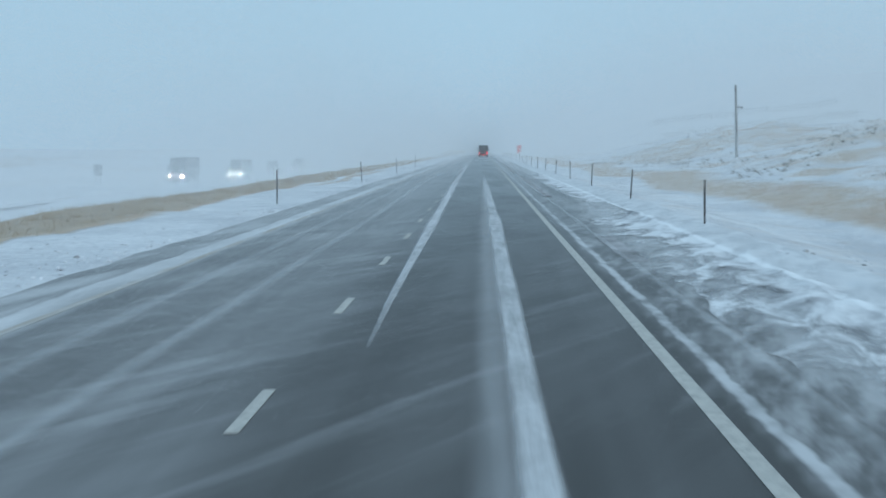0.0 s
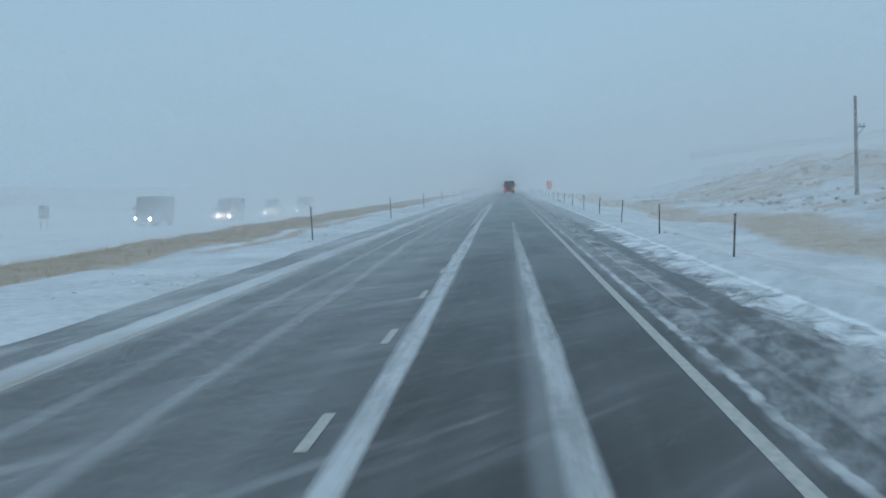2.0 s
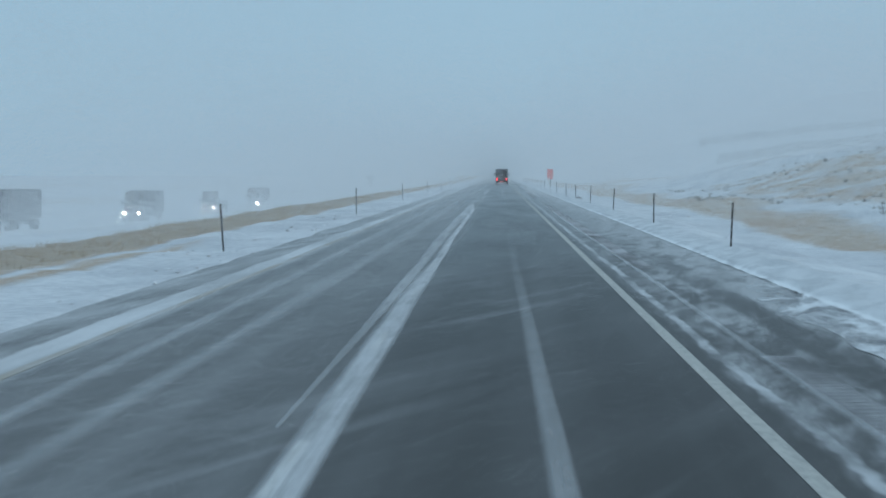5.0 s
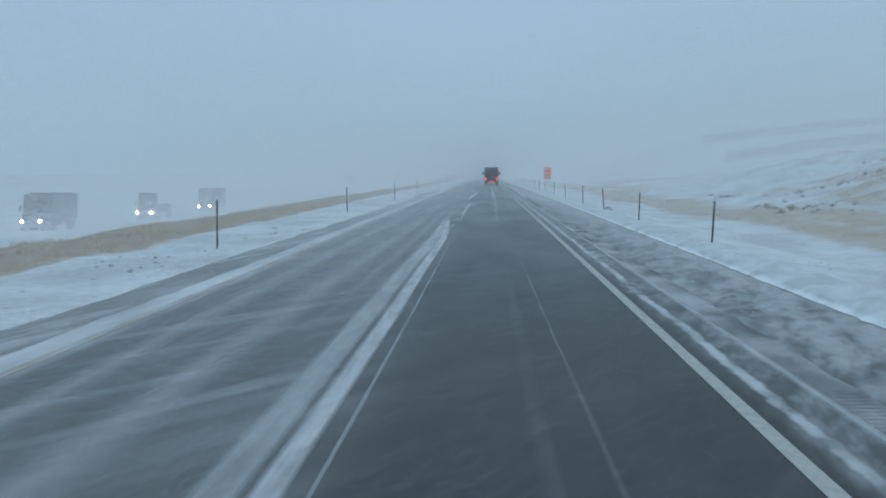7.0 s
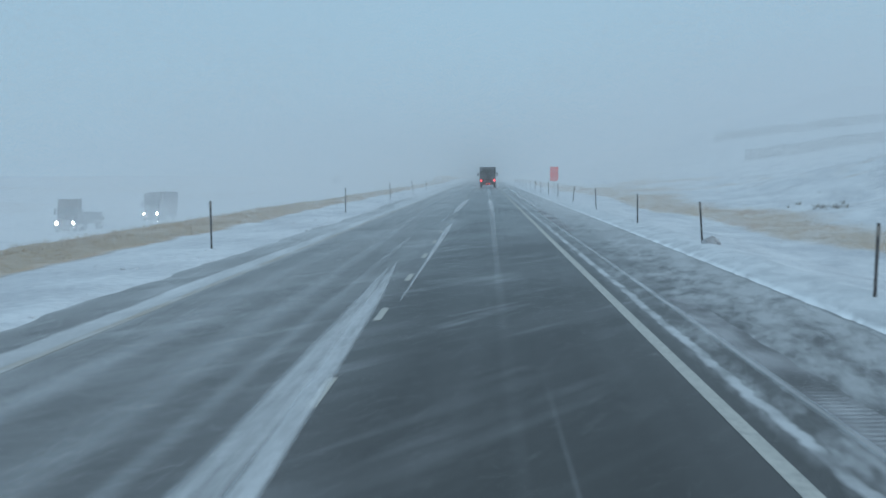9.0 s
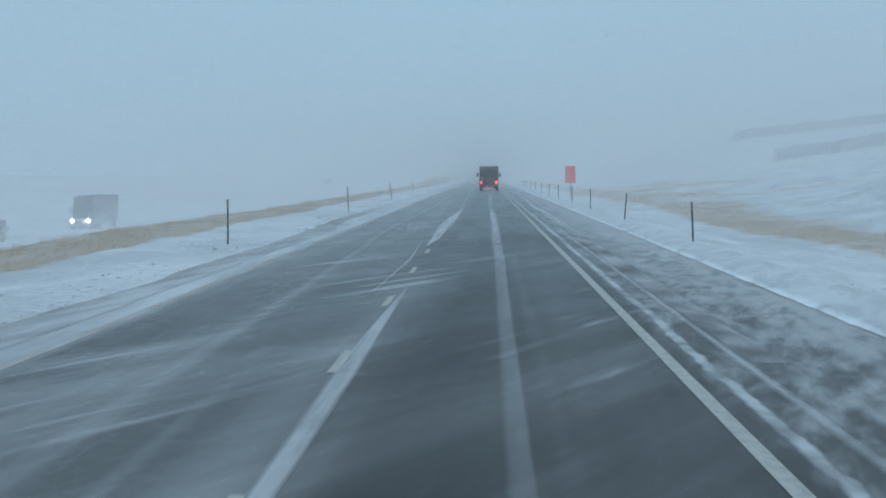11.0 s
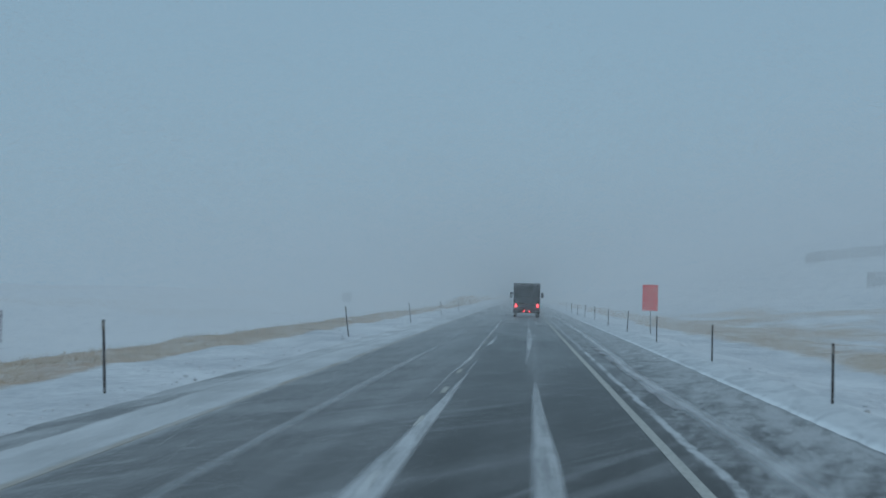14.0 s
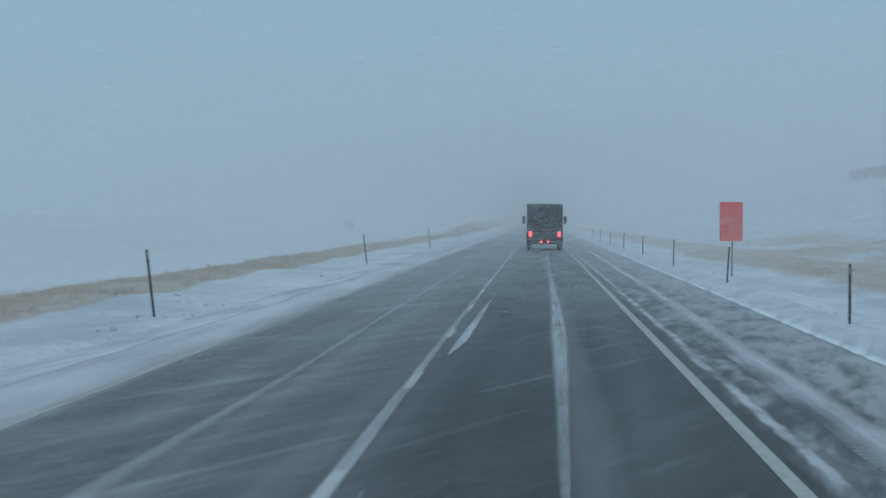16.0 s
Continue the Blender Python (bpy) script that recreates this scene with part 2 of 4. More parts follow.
def ground_material():
    """Wind-packed snow with straw grass showing through where the grass attribute says."""
    n = Nodes("snow_and_straw_grass")
    attr = n.tree.nodes.new("ShaderNodeAttribute")
    attr.attribute_name = "grass"
    g = attr.outputs["Fac"]
    clump = n.noise(n.coords((0.55, 0.16, 0.5)), 1.0, 6, 0.68, 0.5)
    fine = n.noise(n.coords((2.5, 1.2, 1)), 1.6, 5, 0.65)
    tone = n.noise(n.coords((0.25, 0.06, 1)), 1.0, 4)
    edge = n.math("ADD", n.math("MULTIPLY", clump, 0.65), n.math("MULTIPLY", fine, 0.35))
    bare = n.band(n.math("ADD", g, n.math("SUBTRACT", edge, 0.5)), 0.26, 0.8)
    straw = n.mix(n.band(fine, 0.2, 0.8), (0.42, 0.31, 0.215), (0.57, 0.45, 0.34))
    straw = n.mix(n.math("MULTIPLY", n.band(tone, 0.45, 0.7), 0.5), straw, (0.42, 0.26, 0.17))
    straw = n.mix(n.math("MULTIPLY", n.band(n.noise(n.coords((0.6, 0.2, 1)), 1.0, 5, 0.65), 0.4, 0.75), 0.45), straw, (0.72, 0.74, 0.76))
    dense = n.mix(n.band(fine, 0.2, 0.8), (0.36, 0.275, 0.2), (0.52, 0.42, 0.315))
    straw = n.mix(n.band(g, 0.9, 1.1), straw, dense)
    scrub = n.math("MULTIPLY", n.band(n.noise(n.coords((0.8, 0.2, 1)), 1.0, 4, 0.6), 0.56, 0.72), n.band(g, 0.15, 0.4))
    straw = n.mix(n.math("MULTIPLY", scrub, 0.3), straw, (0.24, 0.2, 0.155))
    drift = n.noise(n.coords((0.35, 0.09, 1), 9), 1.0, 5, 0.6)
    snow = n.mix(n.band(n.math("ADD", n.math("MULTIPLY", drift, 0.6), n.math("MULTIPLY", fine, 0.4)), 0.34, 0.66), (0.52, 0.54, 0.57), (0.8, 0.82, 0.84))
    relief = n.math("ADD", n.math("MULTIPLY", fine, 0.5), n.noise(n.coords((1.2, 0.6, 1)), 1.5, 5))
    relief = n.math("MULTIPLY", relief, n.band(bare, 0.0, 1.0, 1.0, 0.15))
    return n.surface(n.mix(bare, snow, straw), 0.85, 0.0, n.bump(relief, 0.6, 0.25), Specular_IOR_Level=0.2)


def bank_material():
    """Ploughed snow that thins out over the asphalt; the cover attribute runs from its ragged edge inwards."""
    n = Nodes("ploughed_snow")
    attr = n.tree.nodes.new("ShaderNodeAttribute")
    attr.attribute_name = "cover"
    chunk = n.noise(n.coords((1.7, 0.3, 1), 8), 1.0, 6, 0.62, 0.6)
    fine = n.noise(n.coords((3, 2, 2)), 1.5, 5, 0.65)
    mask = n.math("ADD", n.math("MULTIPLY", chunk, 0.85), n.math("MULTIPLY", fine, 0.15))
    alpha = n.band(n.math("ADD", attr.outputs["Fac"], n.math("MULTIPLY", n.math("SUBTRACT", mask, 0.5), 2.2)), 0.05, 0.9)
    col = n.mix(n.band(mask, 0.34, 0.64), (0.4, 0.41, 0.43), (0.82, 0.84, 0.86))
    x, y, z = n.x_y_z()
    clean = n.math("MULTIPLY", n.band(x, 2.92, 2.99), n.band(x, 3.17, 3.04))
    clean = n.math("MULTIPLY", clean, n.band(chunk, 0.35, 0.6, 0.45, 1.0))
    col = n.mix(n.band(x, 3.05, 3.25), col, n.mix(n.band(mask, 0.36, 0.62), (0.54, 0.56, 0.58), (0.7, 0.72, 0.74)))
    col = n.mix(clean, col, (0.9, 0.92, 0.94))
    b = n.add("ShaderNodeBsdfPrincipled", Base_Color=col, Roughness=0.85, Alpha=alpha, Normal=n.bump(mask, 0.25, 0.05))
    n.tree.links.new(b.outputs[0], n.out.inputs["Surface"])
    return n.mat


def streak_material(name, soft0, soft1):
    """A film of packed snow, thin at its edges (u runs across it)."""
    n = Nodes(name)
    uv = n.tree.nodes.new("ShaderNodeUVMap")
    s = n.tree.nodes.new("ShaderNodeSeparateXYZ")
    n.tree.links.new(uv.outputs[0], s.inputs[0])
    u = s.outputs[0]
    side = n.math("MULTIPLY", n.band(u, 0.0, soft0), n.band(u, 1.0, 1 - soft1))
    flow = n.noise(n.coords((5.0, 0.12, 1)), 1.0, 5, 0.6, 0.3)
    fine = n.noise(n.coords((9.0, 2.0, 1)), 1.0, 4)
    alpha = n.math("MULTIPLY", side, n.math("ADD", n.band(n.math("ADD", n.math("MULTIPLY", flow, 0.6), n.math("MULTIPLY", n.noise(n.coords((2.6, 0.3, 1)), 1.0, 5, 0.65, 0.6), 0.4)), 0.34, 0.62, 0.34, 0.62), n.math("MULTIPLY", fine, 0.14)), True)
    alpha = n.math("MULTIPLY", alpha, s.outputs[1])
    b = n.add("ShaderNodeBsdfPrincipled", Base_Color=SNOW, Roughness=0.8)
    t = n.add("ShaderNodeBsdfTransparent")
    m = n.tree.nodes.new("ShaderNodeMixShader")
    n.put(m.inputs[0], alpha)
    n.tree.links.new(t.outputs[0], m.inputs[1])
    n.tree.links.new(b.outputs[0], m.inputs[2])
    n.tree.links.new(m.outputs[0], n.out.inputs["Surface"])
    return n.mat


def air_material():
    """White snow dust, lit from both sides."""
    n = Nodes("airborne_snow")
    d = n.add("ShaderNodeBsdfDiffuse", Color=(0.9, 0.91, 0.92))
    s = n.add("ShaderNodeBsdfTranslucent", Color=(0.9, 0.91, 0.92))
    both = n.tree.nodes.new("ShaderNodeMixShader")
    both.inputs[0].default_value = 0.5
    n.tree.links.new(d.outputs[0], both.inputs[1])
    n.tree.links.new(s.outputs[0], both.inputs[2])
    n.tree.links.new(both.outputs[0], n.out.inputs["Surface"])
    return n.mat


M_ROAD, M_GROUND, M_AIR, M_BANK = road_material(), ground_material(), air_material(), bank_material()
M_STREAK, M_FAINT = streak_material("packed_snow_film", 0.34, 0.24), streak_material("thin_snow_film", 0.5, 0.5)


def worn_paint(name, color, keep=0.85):
    n = Nodes(name)
    v = n.coords((1, 0.5, 1))
    worn = n.band(n.noise(v, 9, 5, 0.7), 0.3, 0.6, 1 - keep * 0.55, keep)
    return n.surface(n.mix(worn, (0.12, 0.12, 0.12), color), 0.6)


def snowed_paint(name, color):
    n = Nodes(name)
    shown = n.band(n.noise(n.coords((2, 0.12, 1)), 1.5, 5, 0.65), 0.34, 0.6)
    return n.surface(n.mix(shown, (0.5, 0.51, 0.52), color), 0.7)


M_WHITE_LINE = worn_paint("worn_white_paint", (0.56, 0.54, 0.49), 0.92)
M_YELLOW_LINE = snowed_paint("snowed_yellow_paint", (0.4, 0.36, 0.31))
M_CLOD = plain("dirty_snow", (0.42, 0.42, 0.43), 0.85, spread=0.4, scale=5)
M_POST = plain("dark_post", (0.028, 0.026, 0.026), 0.7, spread=0.4, scale=6, dust=0.12)
M_REFLECTOR = plain("dull_reflector", (0.2, 0.18, 0.16), 0.35, spread=0.2)
M_STEEL = plain("galvanised_steel", (0.16, 0.165, 0.17), 0.5, 0.7, 0.3, 4)
M_RED = plain("red_orange_sheeting", (0.8, 0.075, 0.055), 0.45, spread=0.12, scale=2.5, dust=0.06)
# weathered grey, paled further in its colour for haze over the pole
M_WOOD = plain("weathered_haze_grey_wood", (0.2, 0.19, 0.185), 0.85, spread=0.4, scale=4, dust=0.05)
M_SIGN_BACK = plain("grey_sign_metal", (0.2, 0.205, 0.21), 0.5, 0.4, 0.2)
M_RUBBER = plain("tyre_rubber", (0.022, 0.022, 0.023), 0.85, spread=0.3, dust=0.3)
M_RIM = plain("wheel_steel", (0.32, 0.32, 0.33), 0.45, 0.6, 0.3, dust=0.2)
M_GLASS_DARK = plain("dark_vehicle_glass", (0.018, 0.021, 0.025), 0.12, spread=0.2)
M_CHASSIS = plain("chassis_black", (0.03, 0.03, 0.032), 0.7, spread=0.3, dust=0.3)
M_CHROME = plain("dull_chrome", (0.45, 0.46, 0.47), 0.3, 0.9, 0.15)
M_TAIL = glow("tail_light_red", (1.0, 0.05, 0.06), 6.0)
M_HEAD = glow("headlight_white", (1.0, 0.97, 0.9), 300.0)

# ---- ground, hills and roads ----
def far_drop(y):
    """How far the oncoming carriageway falls below its first stretch."""
    return 0.2 + 1.5 * smooth(300, 540, y)


def ground_height(x, y):
    """The lie of the land: a low bank and a drop to the other carriageway on one side, a ditch and rising hills on the other."""
    edge = np.where((x < -8) & (x > -11), 0.16 * cells(y / 5, y * 0 + 3) + 0.08 * cells(y / 1.5, y * 0 + 6), 0.0)
    left = np.interp(x + edge + np.where(x > -11, 0.5 * smooth(402, 428, y), 0.0), (-900, -300, -120, -70, -58, -42, -30, -22, -17, -13.5, -9.6, -9.0, -8.85, -8.7), (10, 2, -1.8, -2.9, -2.75, -2.75, -2.6, -1.5, -0.1, 0.1, 0.045, 0.035, 0.01, -0.06))
    right = np.interp(x, (2.8, 3.35, 4.1, 5.4, 7.6, 10.5, 14, 20, 25, 34, 45, 66, 100, 160, 300, 900), (-0.06, 0.07, 0.125, -0.05, -0.62, -0.72, -0.35, 0.5, 1.6, 3.4, 4.3, 5.4, 7.8, 11, 20, 60))
    z = np.where(x < -4, left, np.where(x < 2.8, -0.06, right))
    dip = np.interp(x, (14, 25, 34, 45, 66), (0, 1.5, 2.3, 2.2, 0.0)) * (x > 14) * smooth(440, 540, y)
    z = z - dip + smooth(14, 78, x) * np.clip(y - 840, 0, 700) * 0.046
    crest = 2 + 0.24 * (x - 14 - 0.012 * np.clip(y - 1041, 0, 2000))
    z = np.where((x > 10) & (y > 900), np.minimum(z, np.maximum(crest, -1)), z)
    z = z + smooth(14, 60, x) * smooth(700, 840, y) * (0.06 * np.clip(x - 66, 0, 130) - 1.2 - 2.6 * smooth(880, 1030, y))
    knoll = smooth(17, 34, x) * smooth(75, 44, x) * smooth(230, 330, y) * smooth(500, 430, y)
    z = z + knoll * (1.0 + 0.5 * cells(x / 6 + 2, y / 17) + 0.22 * cells(x / 2.4, y / 5.5) + 0.3 * cells(x / 1.9 + 20, y / 2.6))
    z = z + 2.2 * smooth(800, 1000, y) * smooth(-10, -19, x) * smooth(-70, -30, x)
    z = z - smooth(-17, -30, x) * smooth(-160, -80, x) * far_drop(y)
    off = np.where(x < -4, smooth(-9.0, -10.2, x), smooth(3.4, 6, x))
    far = np.where(x < -4, smooth(-20, -34, x) * smooth(-40, -44, x) + smooth(-59, -80, x), smooth(12, 34, x))
    z = z + off * (0.10 * cells(x / 2.3, y / 7.0) + 0.05 * cells(x / 0.9 + 9, y / 2.1))
    z = z + far * (0.55 * cells(x / 13 + 3, y / 31) + 0.28 * cells(x / 5 + 40, y / 11))
    z = z + smooth(3.3, 3.6, x) * smooth(6.5, 5.0, x) * 0.02 * cells(x / 0.5, y / 1.3)
    return z


def grass_cover(x, y):
    strip = smooth(-11.9, -12.5, x + 0.3 * cells(x * 0, y / 9)) * smooth(-17.8, -16.6, x)
    line = 0.8 * smooth(-11.0, -11.2, x) * smooth(-11.7, -11.5, x) * smooth(110, 140, y) * smooth(240, 200, y)
    strip2 = 0.55 * smooth(-60, -75, x)
    w = 1.2 * cells(x / 30 + 5, y / 40)
    rt = smooth(9.8, 11.6, x + w) * smooth(19.5, 13.2, x + 2 * w) * (1 - 0.45 * smooth(0.0, 0.6, cells(x / 4 + 31, y / 26)) * smooth(12.5, 15, x))
    up = smooth(14, 21, x) * np.clip(0.37 + 0.42 * smooth(415, 350, y) + 0.26 * cells(x / 12 + 11, y / 45) + 0.26 * cells(x / 5, y / 18) + 0.22 * cells(x / 2 + 7, y / 7), 0, 0.95)
    up = up * (0.75 + 0.3 * cells(x / 1.6 + 50, y / 4.5)) * smooth(240, 90, x) * (1 - 0.85 * smooth(450, 540, y))
    behind = smooth(500, 580, y) * smooth(800, 700, y) * smooth(9, 13, x) * smooth(52, 26, x) * np.clip(0.5 + 0.5 * cells(x / 9 + 2, y / 34) + 0.2 * cells(x / 3, y / 12), 0, 0.8)
    bank = 0.4 * smooth(740, 900, y) * smooth(-10, -15, x) * smooth(-60, -30, x)
    speck = (0.24 + 0.12 * smooth(220, 140, y)) * smooth(3.2, 4.2, x) * smooth(14, 9, x)
    verge = 0.19 * smooth(-9.4, -9.8, x) * smooth(-14, -12, x)
    return np.maximum.reduce([speck, verge, line, (1.15 - 0.35 * smooth(320, 380, y) + 0.12 * cells(x / 1.5, y / 6)) * strip, strip2 * np.clip(0.5 + cells(x / 25, y / 70), 0, 1), 0.8 * rt, up, behind, bank])


def make_ground():
    xs = np.concatenate([-np.geomspace(900, 62, 22), np.arange(-60, -18, 2.0), np.arange(-18, -9.7, 0.6), np.arange(-9.5, -8.55, 0.1), (-8.4, -6, -2.5, 1, 2.6),
                         np.arange(2.9, 6.6, 0.3), np.arange(7.0, 30, 0.9), np.arange(30, 70, 2.0), np.geomspace(70, 900, 34)])
    ys = np.concatenate([np.arange(-60, 0, 6.0), np.arange(0, 620, 1.6), np.arange(620, 900, 4.0), np.geomspace(900, 2600, 46)])
    gx, gy = np.meshgrid(xs, ys)
    gz = ground_height(gx, gy)
    nx, ny = len(xs), len(ys)
    verts = np.stack([gx, gy, gz], -1).reshape(-1, 3)
    i = (np.arange(ny - 1)[:, None] * nx + np.arange(nx - 1)[None]).reshape(-1)
    faces = np.stack([i, i + 1, i + nx + 1, i + nx], -1)
    ob = sheet("ground", verts.tolist(), faces.tolist(), M_GROUND)
    a = ob.data.attributes.new("grass", "FLOAT", "POINT")
    a.data.foreach_set("value", grass_cover(gx, gy).reshape(-1).astype(np.float32))
    ob.data.polygons.foreach_set("use_smooth", [True] * len(faces))
    tagged(ob, "snow-covered plain with straw grass strips and rising hills", "ground", kind="structure")


def ribbon(name, x0, x1, y0, y1, z, thick, material, step=20.0, cols=1, drop=None):
    """A flat slab along the road, with real thickness."""
    ys = np.arange(y0, y1 + step, step)
    xs = np.linspace(x0, x1, cols + 1)
    bm = bmesh.new()
    level = [z - (float(drop(y)) if drop else 0.0) for y in ys]
    top = [[bm.verts.new((x, y, h)) for x in xs] for y, h in zip(ys, level)]
    low = [[bm.verts.new((x, y, h - thick)) for x in (x0, x1)] for y, h in zip(ys, level)]
    for j in range(len(ys) - 1):
        for i in range(cols):
            bm.faces.new((top[j][i], top[j][i + 1], top[j + 1][i + 1], top[j + 1][i]))
        bm.faces.new((top[j + 1][0], low[j + 1][0], low[j][0], top[j][0]))
        bm.faces.new((top[j][-1], low[j][1], low[j + 1][1], top[j + 1][-1]))
    return part(name, bm, material)


make_ground()
road = tagged(ribbon("road", -9.3, 3.3, -60, 1500, 0.0, 0.3, M_ROAD), "two-lane asphalt carriageway streaked with blown snow", "road", kind="structure")
far_road = tagged(ribbon("road", -57, -45.5, -60, 1500, -2.55, 0.3, M_ROAD, drop=far_drop), "oncoming asphalt carriageway whitened by blown snow", "road", kind="structure")

# painted lines
line = ribbon("edge_line", -0.075, 0.075, -60, 1200, 0.006, 0.004, M_WHITE_LINE)
line.parent, line["label"] = road, "worn white edge line"
line = ribbon("edge_line", -7.42, -7.28, -60, 1200, 0.006, 0.004, M_YELLOW_LINE)
line.parent, line["label"] = road, "yellow edge line half under snow"

dash_mesh = None
for k in range(-3, 66):
    y = 4.16 + 12.19 * k
    if dash_mesh is None:
        dash = part("lane_dash", box(-0.055, 0.055, -1.5, 1.5, 0, 0.006, 0.002, 1), M_WHITE_LINE, road)
        dash_mesh = dash.data
    else:
        dash = new("lane_dash", dash_mesh)
        dash.parent = road
    dash.matrix_basis = pose(-3.66 + 0.02 * math.sin(k * 5.1), y, 0.003)


# ---- packed snow on the lanes ----
def streak(rows, label, material=None):
    """A film of snow along the road from rows of y, middle x, width and strength."""
    rows = sorted(rows)
    ys = np.arange(rows[0][0], rows[-1][0] + 0.1, 1.5)
    xc, w, s = (np.interp(ys, [r[0] for r in rows], [r[i] for r in rows]) for i in (1, 2, 3))
    xc = xc + 0.012 * cells(ys / 14, ys * 0 + rows[0][0])
    w = w * (1 + 0.12 * cells(ys / 8, ys * 0 + 17))
    across = (0.0, 0.3, 0.7, 1.0)
    n = len(across)
    verts = [(c + (u - 0.5) * a, y, 0.0105 + 0.012 * (0 < u < 1)) for y, c, a in zip(ys, xc, w) for u in across]
    faces = [(j * n + i, j * n + i + 1, (j + 1) * n + i + 1, (j + 1) * n + i) for j in range(len(ys) - 1) for i in range(n - 1)]
    ob = sheet("snow_streak", verts, faces, material or M_STREAK)
    layer = ob.data.uv_layers.new(name="across")
    for loop in ob.data.loops:
        layer.data[loop.index].uv = (across[loop.vertex_index % n], s[loop.vertex_index // n])
    return tagged(ob, label, "snow", kind="stuff")


PACKED = "strip of packed snow between the wheel tracks"
streak([(22, -3.03, 0.06, 0.2), (30, -3.1, 0.14, 0.8), (58, -3.22, 0.36, 1), (100, -3.38, 0.42, 1), (118, -3.47, 0.45, 1), (138, -3.53, 0.48, 1), (156, -3.56, 0.48, 0.95),
        (185, -3.68, 0.44, 0.9), (205, -3.64, 0.3, 0.85), (220, -3.7, 0.28, 0.95), (278, -3.68, 0.32, 1), (302, -3.98, 0.3, 0.9), (316, -4.2, 0.05, 0.5)], PACKED)
streak([(165, -3.98, 0.06, 0.3), (185, -3.96, 0.26, 0.65), (205, -3.98, 0.38, 0.6), (220, -4.05, 0.42, 0.62), (258, -4.05, 0.44, 0.7), (272, -4.0, 0.56, 0.85), (288, -4.02, 0.48, 0.85), (302, -4.15, 0.24, 0.7), (314, -4.28, 0.05, 0.4)], PACKED)
streak([(214, -3.42, 0.03, 0.4), (224, -3.4, 0.06, 0.4), (262, -3.38, 0.05, 0.4), (278, -3.4, 0.03, 0.3)], PACKED)
streak([(300, -3.5, 0.05, 0.5), (320, -3.5, 0.13, 0.8), (345, -3.53, 0.3, 0.8), (352, -3.53, 0.24, 0.8), (362, -3.5, 0.04, 0.3)], PACKED)
streak([(360, -4.07, 0.05, 0.3), (368, -4.0, 0.11, 0.45), (376, -3.93, 0.15, 0.45), (384, -4.0, 0.08, 0.35), (398, -4.05, 0.04, 0.2)], PACKED)
streak([(386, -3.78, 0.05, 0.8), (396, -3.7, 0.45, 0.9), (413, -3.73, 0.68, 0.85), (419, -3.69, 0.66, 0.9), (429, -3.64, 0.56, 0.95), (438, -3.56, 0.4, 1), (450, -3.48, 0.24, 0.9), (466, -3.4, 0.06, 0.5)], PACKED)
streak([(452, -3.85, 0.04, 0.4), (466, -3.83, 0.06, 0.7), (471, -3.75, 0.12, 0.75), (478, -3.68, 0.2, 0.7), (500, -3.68, 0.14, 0.5), (540, -3.7, 0.2, 0.6), (640, -3.6, 0.2, 0.6)], PACKED)
streak([(466, -3.44, 0.1, 0.45), (472, -3.42, 0.1, 0.4), (480, -3.36, 0.05, 0.2)], PACKED)
streak([(497, -3.43, 0.05, 0.8), (501, -3.36, 0.24, 1), (509, -3.32, 0.18, 0.9), (522, -3.25, 0.04, 0.6)], PACKED)
streak([(-10, -1.46, 0.34, 1), (25, -1.47, 0.36, 1), (58, -1.47, 0.48, 0.95), (90, -1.55, 0.45, 0.9), (118, -1.63, 0.42, 0.8), (138, -1.68, 0.38, 0.66), (150, -1.69, 0.34, 0.56),
        (166, -1.71, 0.27, 0.42), (190, -1.78, 0.22, 0.16), (225, -1.83, 0.2, 0.04), (290, -1.85, 0.2, 0.03), (322, -1.82, 0.2, 0.2), (349, -1.78, 0.28, 0.3), (378, -1.72, 0.36, 0.45),
        (400, -1.7, 0.42, 0.75), (435, -1.69, 0.43, 0.85), (455, -1.68, 0.18, 0.8), (461, -1.66, 0.03, 0.5)], PACKED)
streak([(463, -1.7, 0.025, 0.6), (475, -1.56, 0.02, 0.4)], PACKED)
streak([(472, -1.9, 0.03, 0.4), (487, -1.79, 0.17, 0.55), (503, -1.675, 0.4, 0.8), (513, -1.65, 0.3, 0.75), (565, -1.56, 0.18, 0.6), (640, -1.5, 0.2, 0.5)], PACKED)
THIN, LANE = "faint film of snow in the lane", "faint film of snow in the passing lane"
streak([(-10, -1.7, 0.5, 0.4), (60, -1.75, 0.5, 0.4), (120, -1.8, 0.4, 0.2), (140, -1.8, 0.4, 0)], THIN, M_FAINT)
streak([(320, -1.45, 0.3, 0), (350, -1.42, 0.3, 0.07), (400, -1.3, 0.4, 0.08), (440, -1.35, 0.3, 0)], THIN, M_FAINT)
streak([(196, -1.3, 0.1, 0), (236, -1.42, 0.07, 0.2), (270, -1.5, 0.07, 0.18), (290, -1.52, 0.1, 0)], THIN, M_FAINT)
streak([(450, -1.6, 0.7, 0), (468, -1.6, 0.75, 0.22), (500, -1.5, 0.7, 0.2), (600, -1.45, 0.5, 0)], THIN, M_FAINT)
streak([(-10, -5.2, 0.4, 0.35), (60, -5.2, 0.4, 0.4), (110, -5.4, 0.4, 0.4), (140, -5.6, 0.55, 0.45), (165, -5.6, 0.5, 0.42), (220, -5.3, 0.9, 0.4), (300, -5.25, 0.8, 0.35), (360, -5.4, 0.4, 0.25),
        (414, -5.85, 0.3, 0.35), (427, -5.65, 0.3, 0.4), (470, -5.5, 0.4, 0.55), (492, -5.33, 0.2, 0.4), (640, -5.3, 0.3, 0.3)], LANE, M_FAINT)
